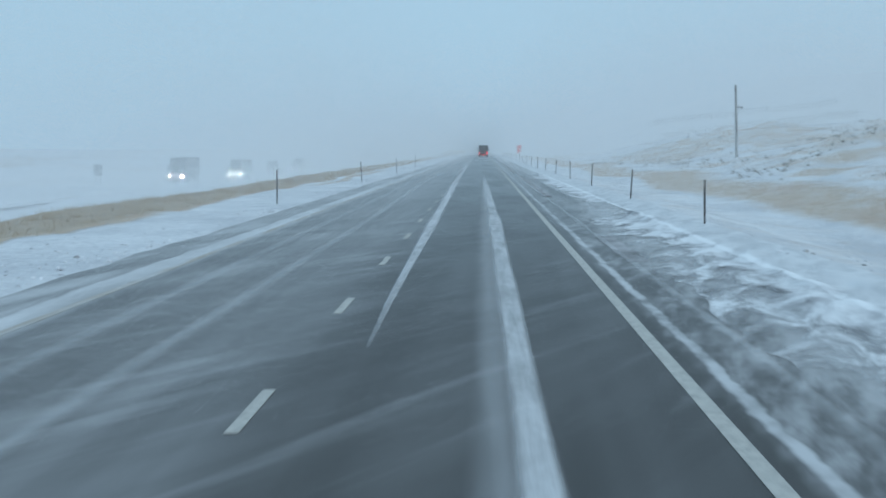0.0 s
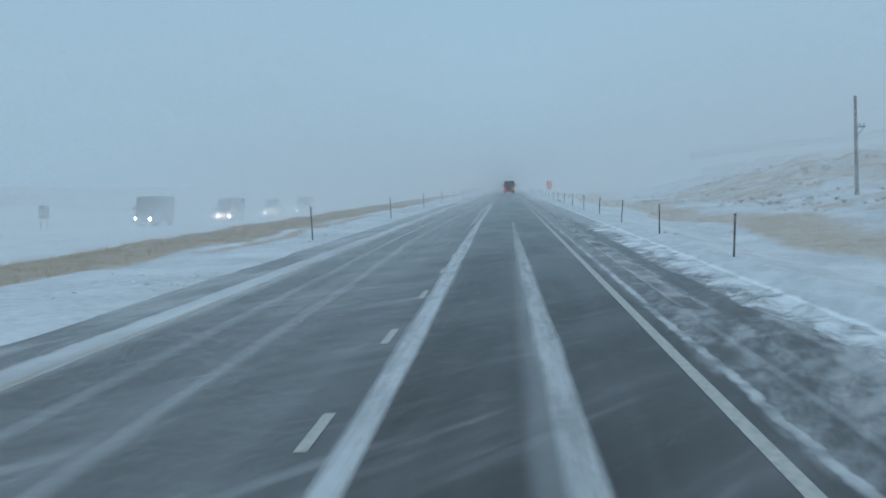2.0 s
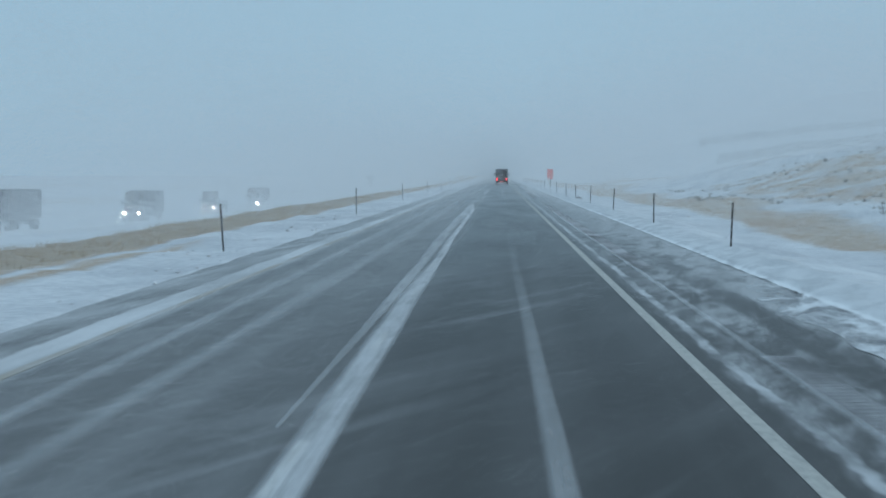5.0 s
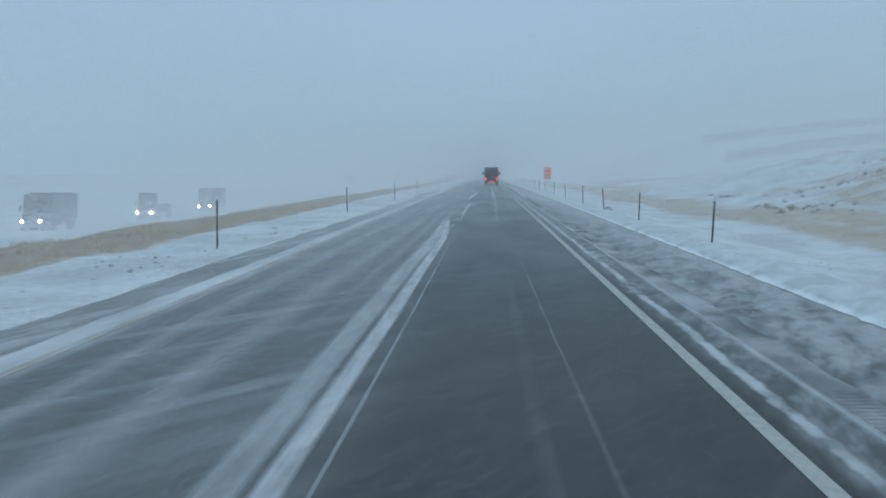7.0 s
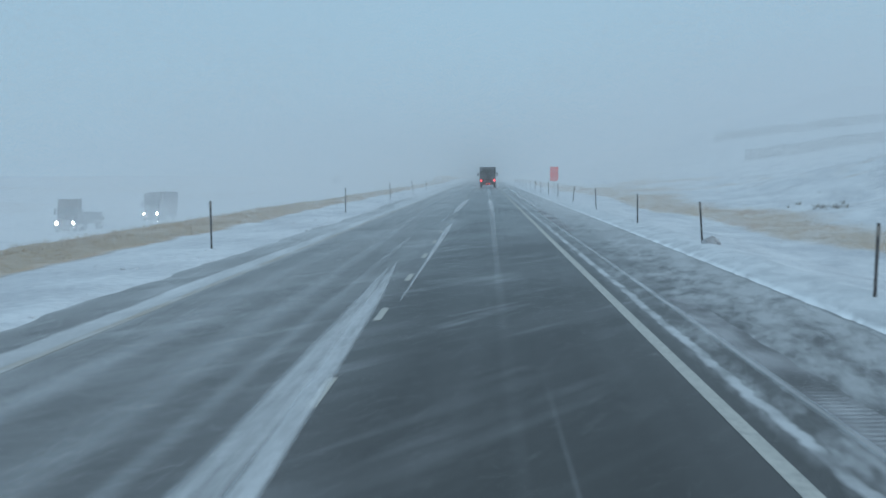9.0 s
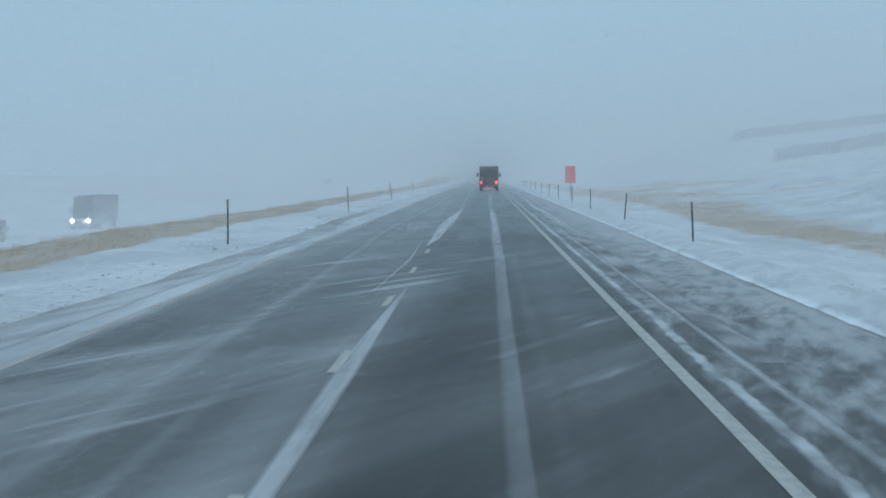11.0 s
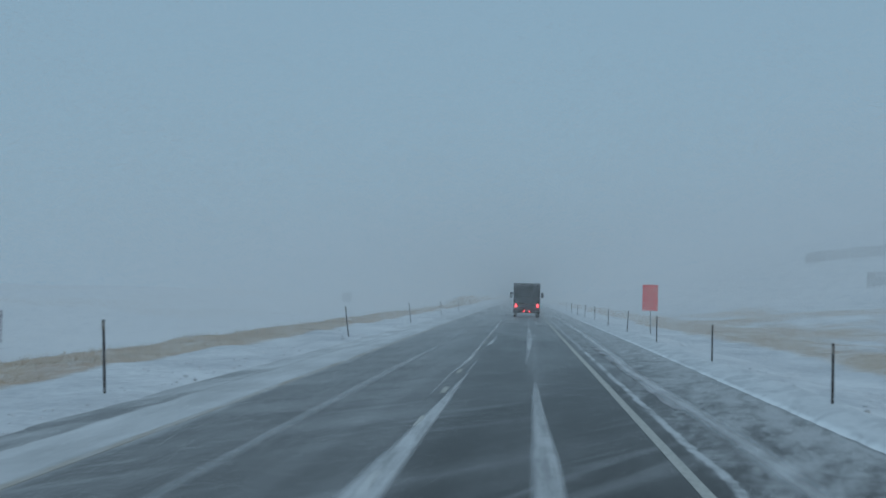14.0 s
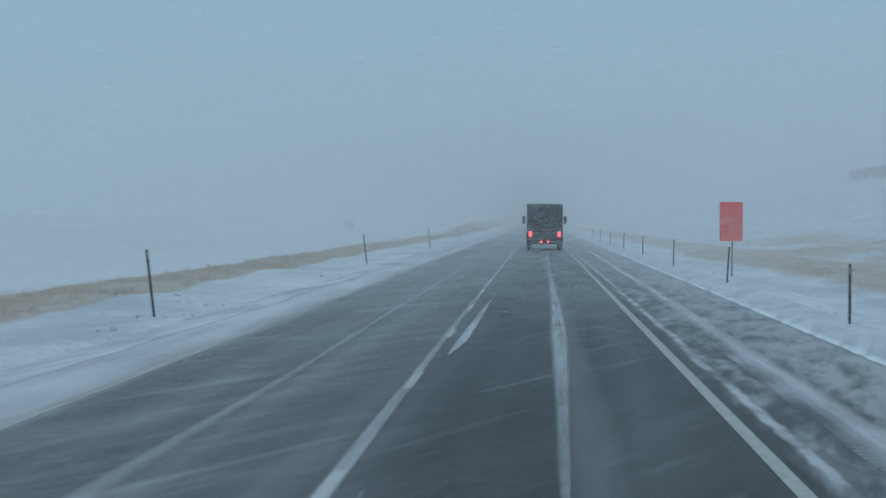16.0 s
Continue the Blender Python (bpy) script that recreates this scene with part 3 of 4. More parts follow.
streak([(-10, -6.3, 0.5, 0.3), (110, -6.3, 0.4, 0.35), (140, -6.4, 0.4, 0.5), (165, -6.4, 0.4, 0.45), (300, -6.35, 0.8, 0.3), (340, -6.35, 0.8, 0)], LANE, M_FAINT)
streak([(230, -4.65, 0.3, 0), (260, -4.6, 0.4, 0.3), (330, -4.6, 0.3, 0.3), (350, -4.6, 0.3, 0)], LANE, M_FAINT)
DRIFT = "line of snow drifted beside the edge line"
streak([(-10, 0.95, 0.3, 0.4), (80, 0.9, 0.24, 0.3), (170, 0.84, 0.2, 0.4), (200, 0.82, 0.2, 0.6), (300, 0.8, 0.2, 0.65), (400, 0.75, 0.2, 0.5), (420, 0.72, 0.2, 0)], DRIFT, M_FAINT)
streak([(385, 1.2, 0.4, 0), (405, 1.12, 0.6, 0.5), (420, 1.15, 0.7, 0.65), (440, 1.25, 0.65, 0.75), (470, 1.02, 0.55, 0.9), (485, 1.2, 0.55, 0.95), (530, 1.36, 0.6, 0.9), (640, 1.4, 0.6, 0.6)], DRIFT, M_FAINT)

# milled rumble strip: bars of snow caught in the cuts
bars = np.concatenate([np.arange(40, 52, 0.31), np.arange(96, 172, 0.31), np.arange(196, 300, 0.31), np.arange(345, 395, 0.31), np.arange(448, 500, 0.31)])
verts, faces = [], []
for k, y in enumerate(bars):
    a = 0.84 + 0.02 * math.sin(k * 0.37)
    b = 1.28 + 0.02 * math.sin(k * 0.53)
    i = len(verts)
    verts += [(a, y, 0.004), (b, y, 0.004), (b, y + 0.15, 0.004), (a, y + 0.15, 0.004), (a + 0.03, y + 0.04, 0.016), (b - 0.03, y + 0.04, 0.016), (b - 0.03, y + 0.11, 0.016), (a + 0.03, y + 0.11, 0.016)]
    faces += [(i + 4, i + 5, i + 6, i + 7), (i, i + 1, i + 5, i + 4), (i + 1, i + 2, i + 6, i + 5), (i + 2, i + 3, i + 7, i + 6), (i + 3, i, i + 4, i + 7)]
n = Nodes("snow_in_milled_cuts")
v = n.coords((0.6, 0.12, 1))
M_BARS = n.surface(n.mix(n.band(n.noise(v, 1.5, 4), 0.35, 0.65), (0.16, 0.165, 0.17), (0.45, 0.46, 0.48)), 0.8)
tagged(sheet("rumble_strip", verts, faces, M_BARS), "milled rumble strip with snow in its cuts", "rumble strip", kind="stuff")


# ragged bank of ploughed snow along the shoulder
def snow_bank():
    ys = np.arange(-12, 640, 0.26)
    us = np.linspace(0, 1, 42)
    early = smooth(92, 62, ys)
    mid = smooth(70, 100, ys) * smooth(205, 165, ys)
    inner = 2.75 - 1.55 * early - 0.85 * mid * (1 - early) + 0.2 * cells(ys / 6, ys * 0) + 0.12 * cells(ys / 1.7, ys * 0 + 5)
    gu, gy = np.meshgrid(us, ys)
    gx = inner[:, None] + gu * (4.7 - inner[:, None])
    e = np.maximum(early, 0.55 * mid)[:, None]
    # ploughed clumps that stand a hand's width over the shoulder
    clump = np.clip(cells(gx / 0.42 + 3, gy / 2.2) + 0.55 * cells(gx / 0.2 + 8, gy / 1.1) + 0.1, 0, 1.4)
    body = smooth(0.02, 0.35, gu) * smooth(4.3, 3.3, gx)
    gz = 0.012 + e * body * (0.03 + 0.065 * clump * (0.4 + 0.6 * smooth(0.1, 0.6, gu)))
    gz = gz + 0.06 * e * smooth(2.75, 3.2, gx) * smooth(3.9, 3.4, gx)
    base = ground_height(gx, gy) + 0.02 * smooth(2.9, 3.1, gx) + 0.015 * smooth(2.95, 3.1, gx) * smooth(3.4, 3.2, gx) - 0.08 * smooth(4.2, 4.7, gx)
    gz = np.where(gx > 2.9, np.maximum(gz * smooth(4.4, 3.6, gx), base), gz)
    gz = np.where(gx > 3.6, np.maximum(base, base + 0.04 * e * clump * smooth(4.4, 3.6, gx)), gz)
    ridge = smooth(2.93, 3.06, gx)
    patchy = 0.25 * cells(gx / 0.9 + 17, gy / 7)
    cover = np.maximum(early[:, None] * (0.25 + 0.75 * smooth(0.05, 0.6, gu) + patchy), ridge * 1.3)
    cover = np.maximum(cover, mid[:, None] * (1 - early[:, None]) * (0.5 + 0.5 * smooth(0.0, 0.3, gu) + patchy))
    nx = len(us)
    verts = np.stack([gx, gy, gz], -1).reshape(-1, 3)
    i = (np.arange(len(ys) - 1)[:, None] * nx + np.arange(nx - 1)[None]).reshape(-1)
    faces = np.stack([i, i + 1, i + nx + 1, i + nx], -1)
    ob = sheet("snow_bank", verts.tolist(), faces.tolist(), M_BANK)
    a = ob.data.attributes.new("cover", "FLOAT", "POINT")
    a.data.foreach_set("value", cover.reshape(-1).astype(np.float32))
    ob.data.polygons.foreach_set("use_smooth", [True] * len(faces))
    tagged(ob, "ragged bank of ploughed snow along the shoulder", "snow", kind="stuff")


snow_bank()


# ---- roadside ----
def delineator(x, y, lean, height):
    """A thin roadside marker post with a dull reflector near its top."""
    z = float(ground_height(np.array([x]), np.array([y]))[0]) - 0.1
    ob = empty("delineator_post", x, y, z)
    bm = bmesh.new()
    h = height + 0.1
    # a channel: a web and two flanges
    add_box(bm, -0.026, 0.026, -0.006, 0.006, 0, h, 0.002, 1)
    add_box(bm, -0.026, -0.017, 0.0, 0.028, 0, h, 0.002, 1)
    add_box(bm, 0.017, 0.026, 0.0, 0.028, 0, h, 0.002, 1)
    part("stem", bm, M_POST, ob)
    part("reflector", box(-0.032, 0.032, -0.014, -0.006, h - 0.2, h - 0.04, 0.004, 1), M_REFLECTOR, ob, "dull grey reflector")
    ob.matrix_basis = pose(x, y, z, 0, 0, 0) @ pose(0, 0, 0, 1.5 * math.sin(y), lean, 0)
    return tagged(ob, "thin dark delineator post standing in roadside snow", "marker post", "posts along the road")


RIGHT_POSTS = [28, 57.1, 86.7, 118.1, 147.4, 177.3, 206.1, 235.8, 267.6, 298.0, 325.7, 352.4, 385.5, 418.0, 449.4, 476.9, 506.2, 534.6, 563.1, 592.5, 622, 651.5, 681, 711]
RIGHT_LEAN = [0, 0, 4, 2, 0, 4, 3, 1, 4, 3, -3, 0, -2, 5, 0, 0, 0, 3, 1, 0, 2, 1, 0, 1]
for y, lean in zip(RIGHT_POSTS, RIGHT_LEAN):
    delineator(3.95, y, lean, 1.17)
LEFT_POSTS = [26, 86.2, 148.3, 209.4, 268.0, 326.6, 388.2, 448.3, 508.0, 565.0, 625, 685, 745]
LEFT_LEAN = [0, 0, -3, -3, 0, -1, 0, -2, -7, -7, -5, -4, -3]
for y, lean in zip(LEFT_POSTS, LEFT_LEAN):
    delineator(-9.83, y, lean, 1.36)


def lumps(name, x, y, r, flat, seed):
    bm = bmesh.new()
    bmesh.ops.create_icosphere(bm, subdivisions=2, radius=r)
    for vert in bm.verts:
        k = 1 + 0.45 * noise.noise(vert.co / r * 1.3 + Vector((seed, 0, 0)))
        vert.co = Vector((vert.co.x * k, vert.co.y * k, vert.co.z * k * flat))
    ob = part(name, bm, M_CLOD)
    z = float(ground_height(np.array([x]), np.array([y]))[0]) if not -9.1 < x < 3.3 else 0.0
    ob.matrix_basis = pose(x, y, z + r * flat * 0.35, 0, 0, seed * 40)
    return tagged(ob, "grey lump of dirty frozen snow by the road", "snow lump", "snow lumps along the road")


lumps("snow_lump", 4.15, 325.2, 0.26, 0.6, 1)
rng = random.Random(4)
for k in range(34):
    y = rng.uniform(214, 300) if k < 18 else rng.uniform(8, 560)
    lumps("snow_lump", -9.6 - abs(rng.gauss(0, 0.5)), y, rng.uniform(0.03, 0.075), 0.7, k + 2)
for k in range(14):
    lumps("snow_lump", 4.2 + abs(rng.gauss(0, 0.9)), rng.uniform(20, 560), rng.uniform(0.03, 0.08), 0.7, k + 60)


def clods(x0, x1, y0, y1, count, seed, label):
    """Ploughed-up crumbs of frozen snow, as one mesh."""
    r = np.random.RandomState(seed)
    n = Nodes("frozen_crumbs")
    g = n.tree.nodes.new("ShaderNodeNewGeometry").outputs["Random Per Island"]
    stuff = n.surface(n.mix(g, (0.46, 0.47, 0.5), (0.84, 0.86, 0.89)), 0.85)
    ball = bmesh.new()
    bmesh.ops.create_icosphere(ball, subdivisions=1, radius=1.0)
    shape = np.array([v.co[:] for v in ball.verts])
    tris = np.array([[v.index for v in f.verts] for f in ball.faces])
    ball.free()
    x = x0 + (x1 - x0) * r.rand(count) ** 1.7
    y = r.uniform(y0, y1, count)
    keep = r.rand(count) < np.clip(0.45 + 1.1 * cells(x * 0 + 4, y / 9), 0.06, 1)
    x, y = x[keep], y[keep]
    k = len(x)
    size = r.gamma(2.0, 0.008, k) + 0.01
    co = shape[None] * (size[:, None, None] * r.uniform(0.55, 1.3, (k, len(shape), 1))) * np.array((1.1, 1.3, 0.6))
    co = co + np.stack([x, y, ground_height(x, y) + 0.2 * size], -1)[:, None]
    faces = (tris[None] + (np.arange(k) * len(shape))[:, None, None]).reshape(-1, 3)
    return tagged(sheet("snow_clods", co.reshape(-1, 3).tolist(), faces.tolist(), stuff), label, "snow", kind="stuff")


clods(-8.8, -11.2, 5, 520, 6500, 31, "crumbs of ploughed snow scattered along the verge")
clods(3.6, 7.5, 5, 520, 2600, 32, "crumbs of ploughed snow scattered along the verge")


def road_sign(x, y):
    z = float(ground_height(np.array([x]), np.array([y]))[0])
    ob = empty("warning_sign", x, y, z, 1.5)
    part("panel", box(-0.57, 0.57, -0.02, 0.02, 1.13 - z, 3.07 - z, 0.012, 2), M_RED, ob, "bright red-orange sign panel")
    bm = bmesh.new()
    add_box(bm, 0.02, 0.1, 0.022, 0.08, -0.3, 2.95 - z, 0.006, 1)
    part("post", bm, M_STEEL, ob, "grey steel sign post")
    for h in (1.5, 2.7):
        part("bracket", box(-0.4, 0.5, 0.021, 0.045, h - z - 0.03, h - z + 0.03, 0.004, 1), M_STEEL, ob)
    return tagged(ob, "tall red-orange sign panel on one steel post beyond the ditch", "road sign")


road_sign(7.5, 575)


def utility_pole(x, y, top):
    z = float(ground_height(np.array([x]), np.array([y]))[0])
    ob = empty("utility_pole", x, y, z)
    part("pole", tube((0, 0, -0.4), (-0.12, 0, top - z), 0.17, 0.11, 14), M_WOOD, ob)
    part("crossarm", box(-0.09, 0.6, -0.14, -0.03, 4.9, 5.02, 0.01, 1), M_WOOD, ob)
    for s in (0.2, 0.5):
        part("insulator", tube((s, -0.08, 5.02), (s, -0.08, 5.2), 0.05, 0.03, 10), M_STEEL, ob)
    part("brace", tube((0, -0.12, 4.3), (0.5, -0.1, 4.92), 0.025, seg=8), M_STEEL, ob)
    return tagged(ob, "weathered wooden utility pole on the grassy slope", "utility pole")


utility_pole(23.5, 224, 8.4)


def far_sign(x, y, w, h, low):
    z = float(ground_height(np.array([x]), np.array([y]))[0])
    ob = empty("road_sign", x, y, z)
    part("panel", box(-w / 2, w / 2, -0.02, 0.02, low, low + h, 0.01, 1), M_SIGN_BACK, ob)
    for s in (-w * 0.3, w * 0.3):
        part("post", box(s - 0.05, s + 0.05, 0.021, 0.09, -0.3, low + h - 0.1, 0.01, 1), M_STEEL, ob)
    return tagged(ob, "grey back of a road sign beside the oncoming lanes", "road sign")


far_sign(-59.8, 338, 1.3, 1.7, 1.8)
far_sign(-60, 1150, 3.2, 3.0, 3.2)


def snow_fence(x0, x1, y0, y1, dz, label):
    """A tall slatted fence across the slope, one bay after another."""
    ob = empty("snow_fence", 0, 0, 0)
    count = int((x1 - x0) / 2.4)
    board = part("board", box(-1.22, 1.22, -0.025, 0.025, -0.16, 0.16, 0.008, 1), M_WOOD)
    post = part("post", box(-0.14, 0.14, -0.05, 0.05, -0.6, 3.2, 0.01, 1), M_POST, None, "dark upright brace")
    level = lambda x, y: float(ground_height(np.array([x]), np.array([y]))[0]) + dz
    for k in range(2 * count + 1):
        s = k / (2 * count)
        x, y = x0 + (x1 - x0) * s, y0 + (y1 - y0) * s
        p = post if k == 0 else new("post", post.data)
        p.parent, p.matrix_basis = ob, pose(x, y - 0.12, level(x, y), 12, 0, 0)
    for k in range(count):
        s = (k + 0.5) / count
        x, y = x0 + (x1 - x0) * s, y0 + (y1 - y0) * s
        z = level(x, y)
        slope = -math.degrees(math.atan2(level(x + 1.2, y) - level(x - 1.2, y), 2.4))
        for h in range(6):
            b = board if k == 0 and h == 0 else new("board", board.data)
            up = 0.45 + 0.46 * h
            b.parent, b.matrix_basis = ob, pose(x, y - 0.22 * up, z + up, 12, slope, 0)
    return tagged(ob, label, "fence")


snow_fence(66.6, 138, 859, 845, 0.1, "long slatted wooden snow fence across the white hillside")
snow_fence(77, 158, 1041, 1020, 0.1, "long slatted wooden snow fence high on the hill")


# ---- vehicles ----
def wheel(parent, x, y, z, r, w):
    tyre = part("wheel", tube((-w / 2, 0, 0), (w / 2, 0, 0), r, seg=20), M_RUBBER, parent)
    tyre.matrix_basis = pose(x, y, z)
    bm = bmesh.new()
    add_tube(bm, (-w / 2 - 0.012, 0, 0), (w / 2 + 0.012, 0, 0), r * 0.56, seg=16)
    add_tube(bm, (-w / 2 - 0.05, 0, 0), (w / 2 + 0.05, 0, 0), r * 0.2, seg=10)
    part("rim", bm, M_RIM, tyre)
    return tyre


def motorhome(x, y):
    """A large dark motorhome seen from behind, driving away."""
    ob = empty("motorhome", x, y, 0)
    paint = plain("charcoal_paint", (0.016, 0.017, 0.022), 0.5, spread=0.12, scale=1.2)
    # maroon made redder in its colour to stand for the tail lights' glow
    trim = plain("tail_glow_maroon", (0.15, 0.045, 0.05), 0.5, spread=0.15)
    part("body", profile([(0, 1.3), (0.06, 3.1), (0.2, 3.26), (10.2, 3.26), (10.8, 2.9), (11.0, 1.3)], -1.27, 1.27, 0.06), paint, ob)
    part("lower_body", box(-1.29, 1.29, -0.04, 11.0, 0.42, 1.3, 0.05), trim, ob, "maroon lower body tinted with tail-light glow")
    part("rear_window", box(-1.05, 1.05, -0.012, 0.06, 1.95, 2.95, 0.03), M_GLASS_DARK, ob, "dark rear window")
    part("bumper", box(-1.25, 1.25, -0.2, 0.0, 0.45, 0.72, 0.05), paint, ob)
    part("rear_panel", box(-0.8, 0.8, -0.065, -0.03, 0.85, 1.25, 0.02), paint, ob)
    for s in (-1, 1):
        lamp = part("tail_light", box(s * 1.02 - 0.11, s * 1.02 + 0.11, -0.08, -0.03, 0.92, 1.32, 0.02), M_CHASSIS, ob)
        part("lens", box(s * 1.02 - 0.085, s * 1.02 + 0.085, -0.1, -0.082, 0.96, 1.28, 0.01), M_TAIL, lamp, "lit red lens")
        part("marker_light", box(s * 0.25 - 0.06, s * 0.25 + 0.06, -0.215, -0.2, 0.52, 0.64, 0.006, 1), M_TAIL, ob, "lit red marker light")
        arm = part("mirror", box(s * 1.55 - 0.12, s * 1.55 + 0.12, 10.2, 10.32, 1.85, 2.4, 0.03), M_CHASSIS, ob)
        part("mirror_arm", tube((s * 1.25, 10.3, 2.3), (s * 1.5, 10.26, 2.25), 0.025, seg=8), M_CHASSIS, arm)
        for yy in (2.6, 8.6):
            wheel(ob, s * 1.08, yy, 0.48, 0.48, 0.32)
    part("ladder_rail", tube((0.7, -0.06, 1.4), (0.7, -0.04, 3.2), 0.018, seg=8), M_STEEL, ob)
    return tagged(ob, "dark motorhome with lit red tail lights driving away in spray", "motorhome")


motorhome(-1.6, 622)


def truck(x, y, cab_color, load_color, load, label, tall=3.9):
    """An articulated lorry that faces the way the camera comes from, with its headlights on."""
    z = -2.55 - float(far_drop(y))
    ob = empty("lorry", x, y, z)
    ob.rotation_euler.x = math.atan2(float(far_drop(y)) - float(far_drop(y + 20)), 20)
    paint = plain("cab_paint", tuple(c * 0.6 for c in cab_color), 0.45, spread=0.12, scale=1.0)
    side = plain("trailer_paint", load_color, 0.55, spread=0.1, scale=0.8)
    part("hood", profile([(0, 0.75), (0.0, 1.5), (0.15, 1.72), (1.7, 2.0), (1.7, 0.75)], -0.95, 0.95, 0.06), paint, ob)
    part("cabin", profile([(1.6, 0.9), (1.6, 2.0), (2.05, 2.95), (2.5, tall), (4.6, tall), (4.6, 0.9)], -1.22, 1.22, 0.06), paint, ob)
    part("windscreen", profile([(1.66, 2.08), (2.02, 2.86), (2.06, 2.86), (1.72, 2.06)], -1.08, 1.08), M_GLASS_DARK, ob, "dark windscreen").location.y = -0.05
    grille = part("grille", box(-0.5, 0.5, -0.04, 0.0, 0.85, 1.5, 0.02), M_CHROME, ob, "chrome grille")
    for k in range(5):
        part("bar", box(-0.46, 0.46, -0.06, -0.042, 0.92 + 0.12 * k, 0.96 + 0.12 * k, 0.006, 1), M_CHASSIS, grille)
    part("bumper", box(-1.2, 1.2, -0.2, 0.1, 0.35, 0.75, 0.06), M_CHROME, ob, "dull chrome bumper")
    for s in (-1, 1):
        shell = part("headlight", box(s * 0.98 - 0.24, s * 0.98 + 0.24, -0.1, 0.2, 0.82, 1.3, 0.06), M_CHASSIS, ob)
        part("lens", tube((s * 0.98, -0.1, 1.06), (s * 0.98, -0.13, 1.06), 0.17, 0.155, 16), M_HEAD, shell, "lit white headlight lens")
        part("fender", profile([(0.3, 0.7), (0.45, 1.15), (0.8, 1.32), (1.3, 1.2), (1.5, 0.7)], s * 1.2 - 0.16, s * 1.2 + 0.02, 0.03), paint, ob)
        arm = part("mirror", box(s * 1.5 - 0.1, s * 1.5 + 0.1, 1.75, 1.85, 2.05, 2.75, 0.03), M_CHASSIS, ob)
        part("mirror_arm", tube((s * 1.2, 1.85, 2.6), (s * 1.45, 1.8, 2.6), 0.025, seg=8), M_CHASSIS, arm)
        part("fuel_tank", tube((s * 1.0, 3.0, 0.75), (s * 1.0, 4.4, 0.75), 0.32, seg=16), M_CHROME, ob)
        part("exhaust_stack", tube((s * 1.1, 4.75, 1.0), (s * 1.1, 4.75, tall + 0.15), 0.075, seg=10), M_CHROME, ob)
        wheel(ob, s * 1.05, 0.95, 0.5, 0.5, 0.3)
        for yy in (5.6, 6.85, 17.2, 18.45):
            wheel(ob, s * 0.98, yy, 0.5, 0.5, 0.56)
    part("tractor_frame", box(-0.45, 0.45, 1.6, 7.6, 0.7, 1.0, 0.02), M_CHASSIS, ob)
    if load == "box":
        trailer = part("trailer", box(-1.3, 1.3, 5.1, 20.2, 1.15, 4.1, 0.05), side, ob, "box trailer dusted with snow")
        for k in range(7):
            yy = 5.2 + 14.7 * k / 6
            for s in (-1, 1):
                part("rib", box(s * 1.315 - 0.012, s * 1.315 + 0.012, yy, yy + 0.06, 1.2, 4.05, 0.004, 1), M_STEEL, trailer)
        part("underride_bar", box(-1.2, 1.2, 20.0, 20.15, 0.5, 0.62, 0.01), M_CHASSIS, ob)
    else:
        bed = part("trailer", box(-1.3, 1.3, 5.1, 20.2, 1.1, 1.42, 0.03), M_CHASSIS, ob, "flat trailer bed")
        part("headboard", box(-1.25, 1.25, 5.15, 5.27, 1.43, 2.5, 0.02), side, bed)
        for k in range(4):
            part("bundle", box(-1.1, 1.1, 6.2 + 3.4 * k, 9.3 + 3.4 * k, 1.43, 2.0 + 0.1 * (k % 2), 0.05), side, ob, "covered low load")
    part("trailer_frame", box(-0.5, 0.5, 7.7, 19.6, 0.72, 1.09, 0.02), M_CHASSIS, ob)
    return tagged(ob, label, "lorry", "oncoming lorries")


truck(-51.0, 360, (0.1, 0.1, 0.11), (0.2, 0.2, 0.21), "box", "grey lorry with a grey box trailer and headlights on")
truck(-50.6, 443, (0.09, 0.07, 0.07), (0.13, 0.12, 0.13), "box", "dark grey lorry with a dark box trailer and headlights on")
truck(-51.2, 526, (0.075, 0.035, 0.035), (0.12, 0.12, 0.14), "flat", "dark maroon lorry with a low flat trailer and headlights on", 3.85)
truck(-50.8, 591, (0.09, 0.06, 0.07), (0.13, 0.1, 0.12), "box", "dark maroon-grey lorry with a box trailer and headlights on")


# ---- dry grass ----
def dry_grass(x0, x1, y0, y1, count, seed, label):
    r = np.random.RandomState(seed)
    n = Nodes("dry_straw")
    g = n.tree.nodes.new("ShaderNodeNewGeometry").outputs["Random Per Island"]
    straw = n.surface(n.mix(g, (0.34, 0.26, 0.18), (0.53, 0.44, 0.33)), 0.8)
    x, y = r.uniform(x0, x1, count), y0 + (y1 - y0) * r.rand(count) ** 1.0
    keep = r.rand(count) < np.clip(1.3 * (grass_cover(x, y) + 0.35 * cells(x / 1.7, y / 4.0) - 0.25), 0, 1)
    x, y = x[keep], y[keep]
    z = ground_height(x, y)
    blades = 6
    m = len(x) * blades
    bx, by, bz = (np.repeat(a, blades) for a in (x, y, z))
    bx, by = bx + r.normal(0, 0.1, m), by + r.normal(0, 0.1, m)
    h = r.uniform(0.06, 0.2, m)
    lx, ly = r.normal(0.05, 0.12, m), r.normal(-0.03, 0.12, m)
    a = r.uniform(0, math.pi, m)
    w = r.uniform(0.005, 0.012, m)
    wx, wy = w * np.cos(a), w * np.sin(a)
    verts = np.stack([np.stack([bx - wx, by - wy, bz - 0.05], -1), np.stack([bx + wx, by + wy, bz - 0.05], -1), np.stack([bx + lx, by + ly, bz + h], -1)], 1).reshape(-1, 3)
    ob = sheet("dry_grass", verts.tolist(), np.arange(3 * m).reshape(-1, 3).tolist(), straw)
    return tagged(ob, label, "grass", kind="stuff")


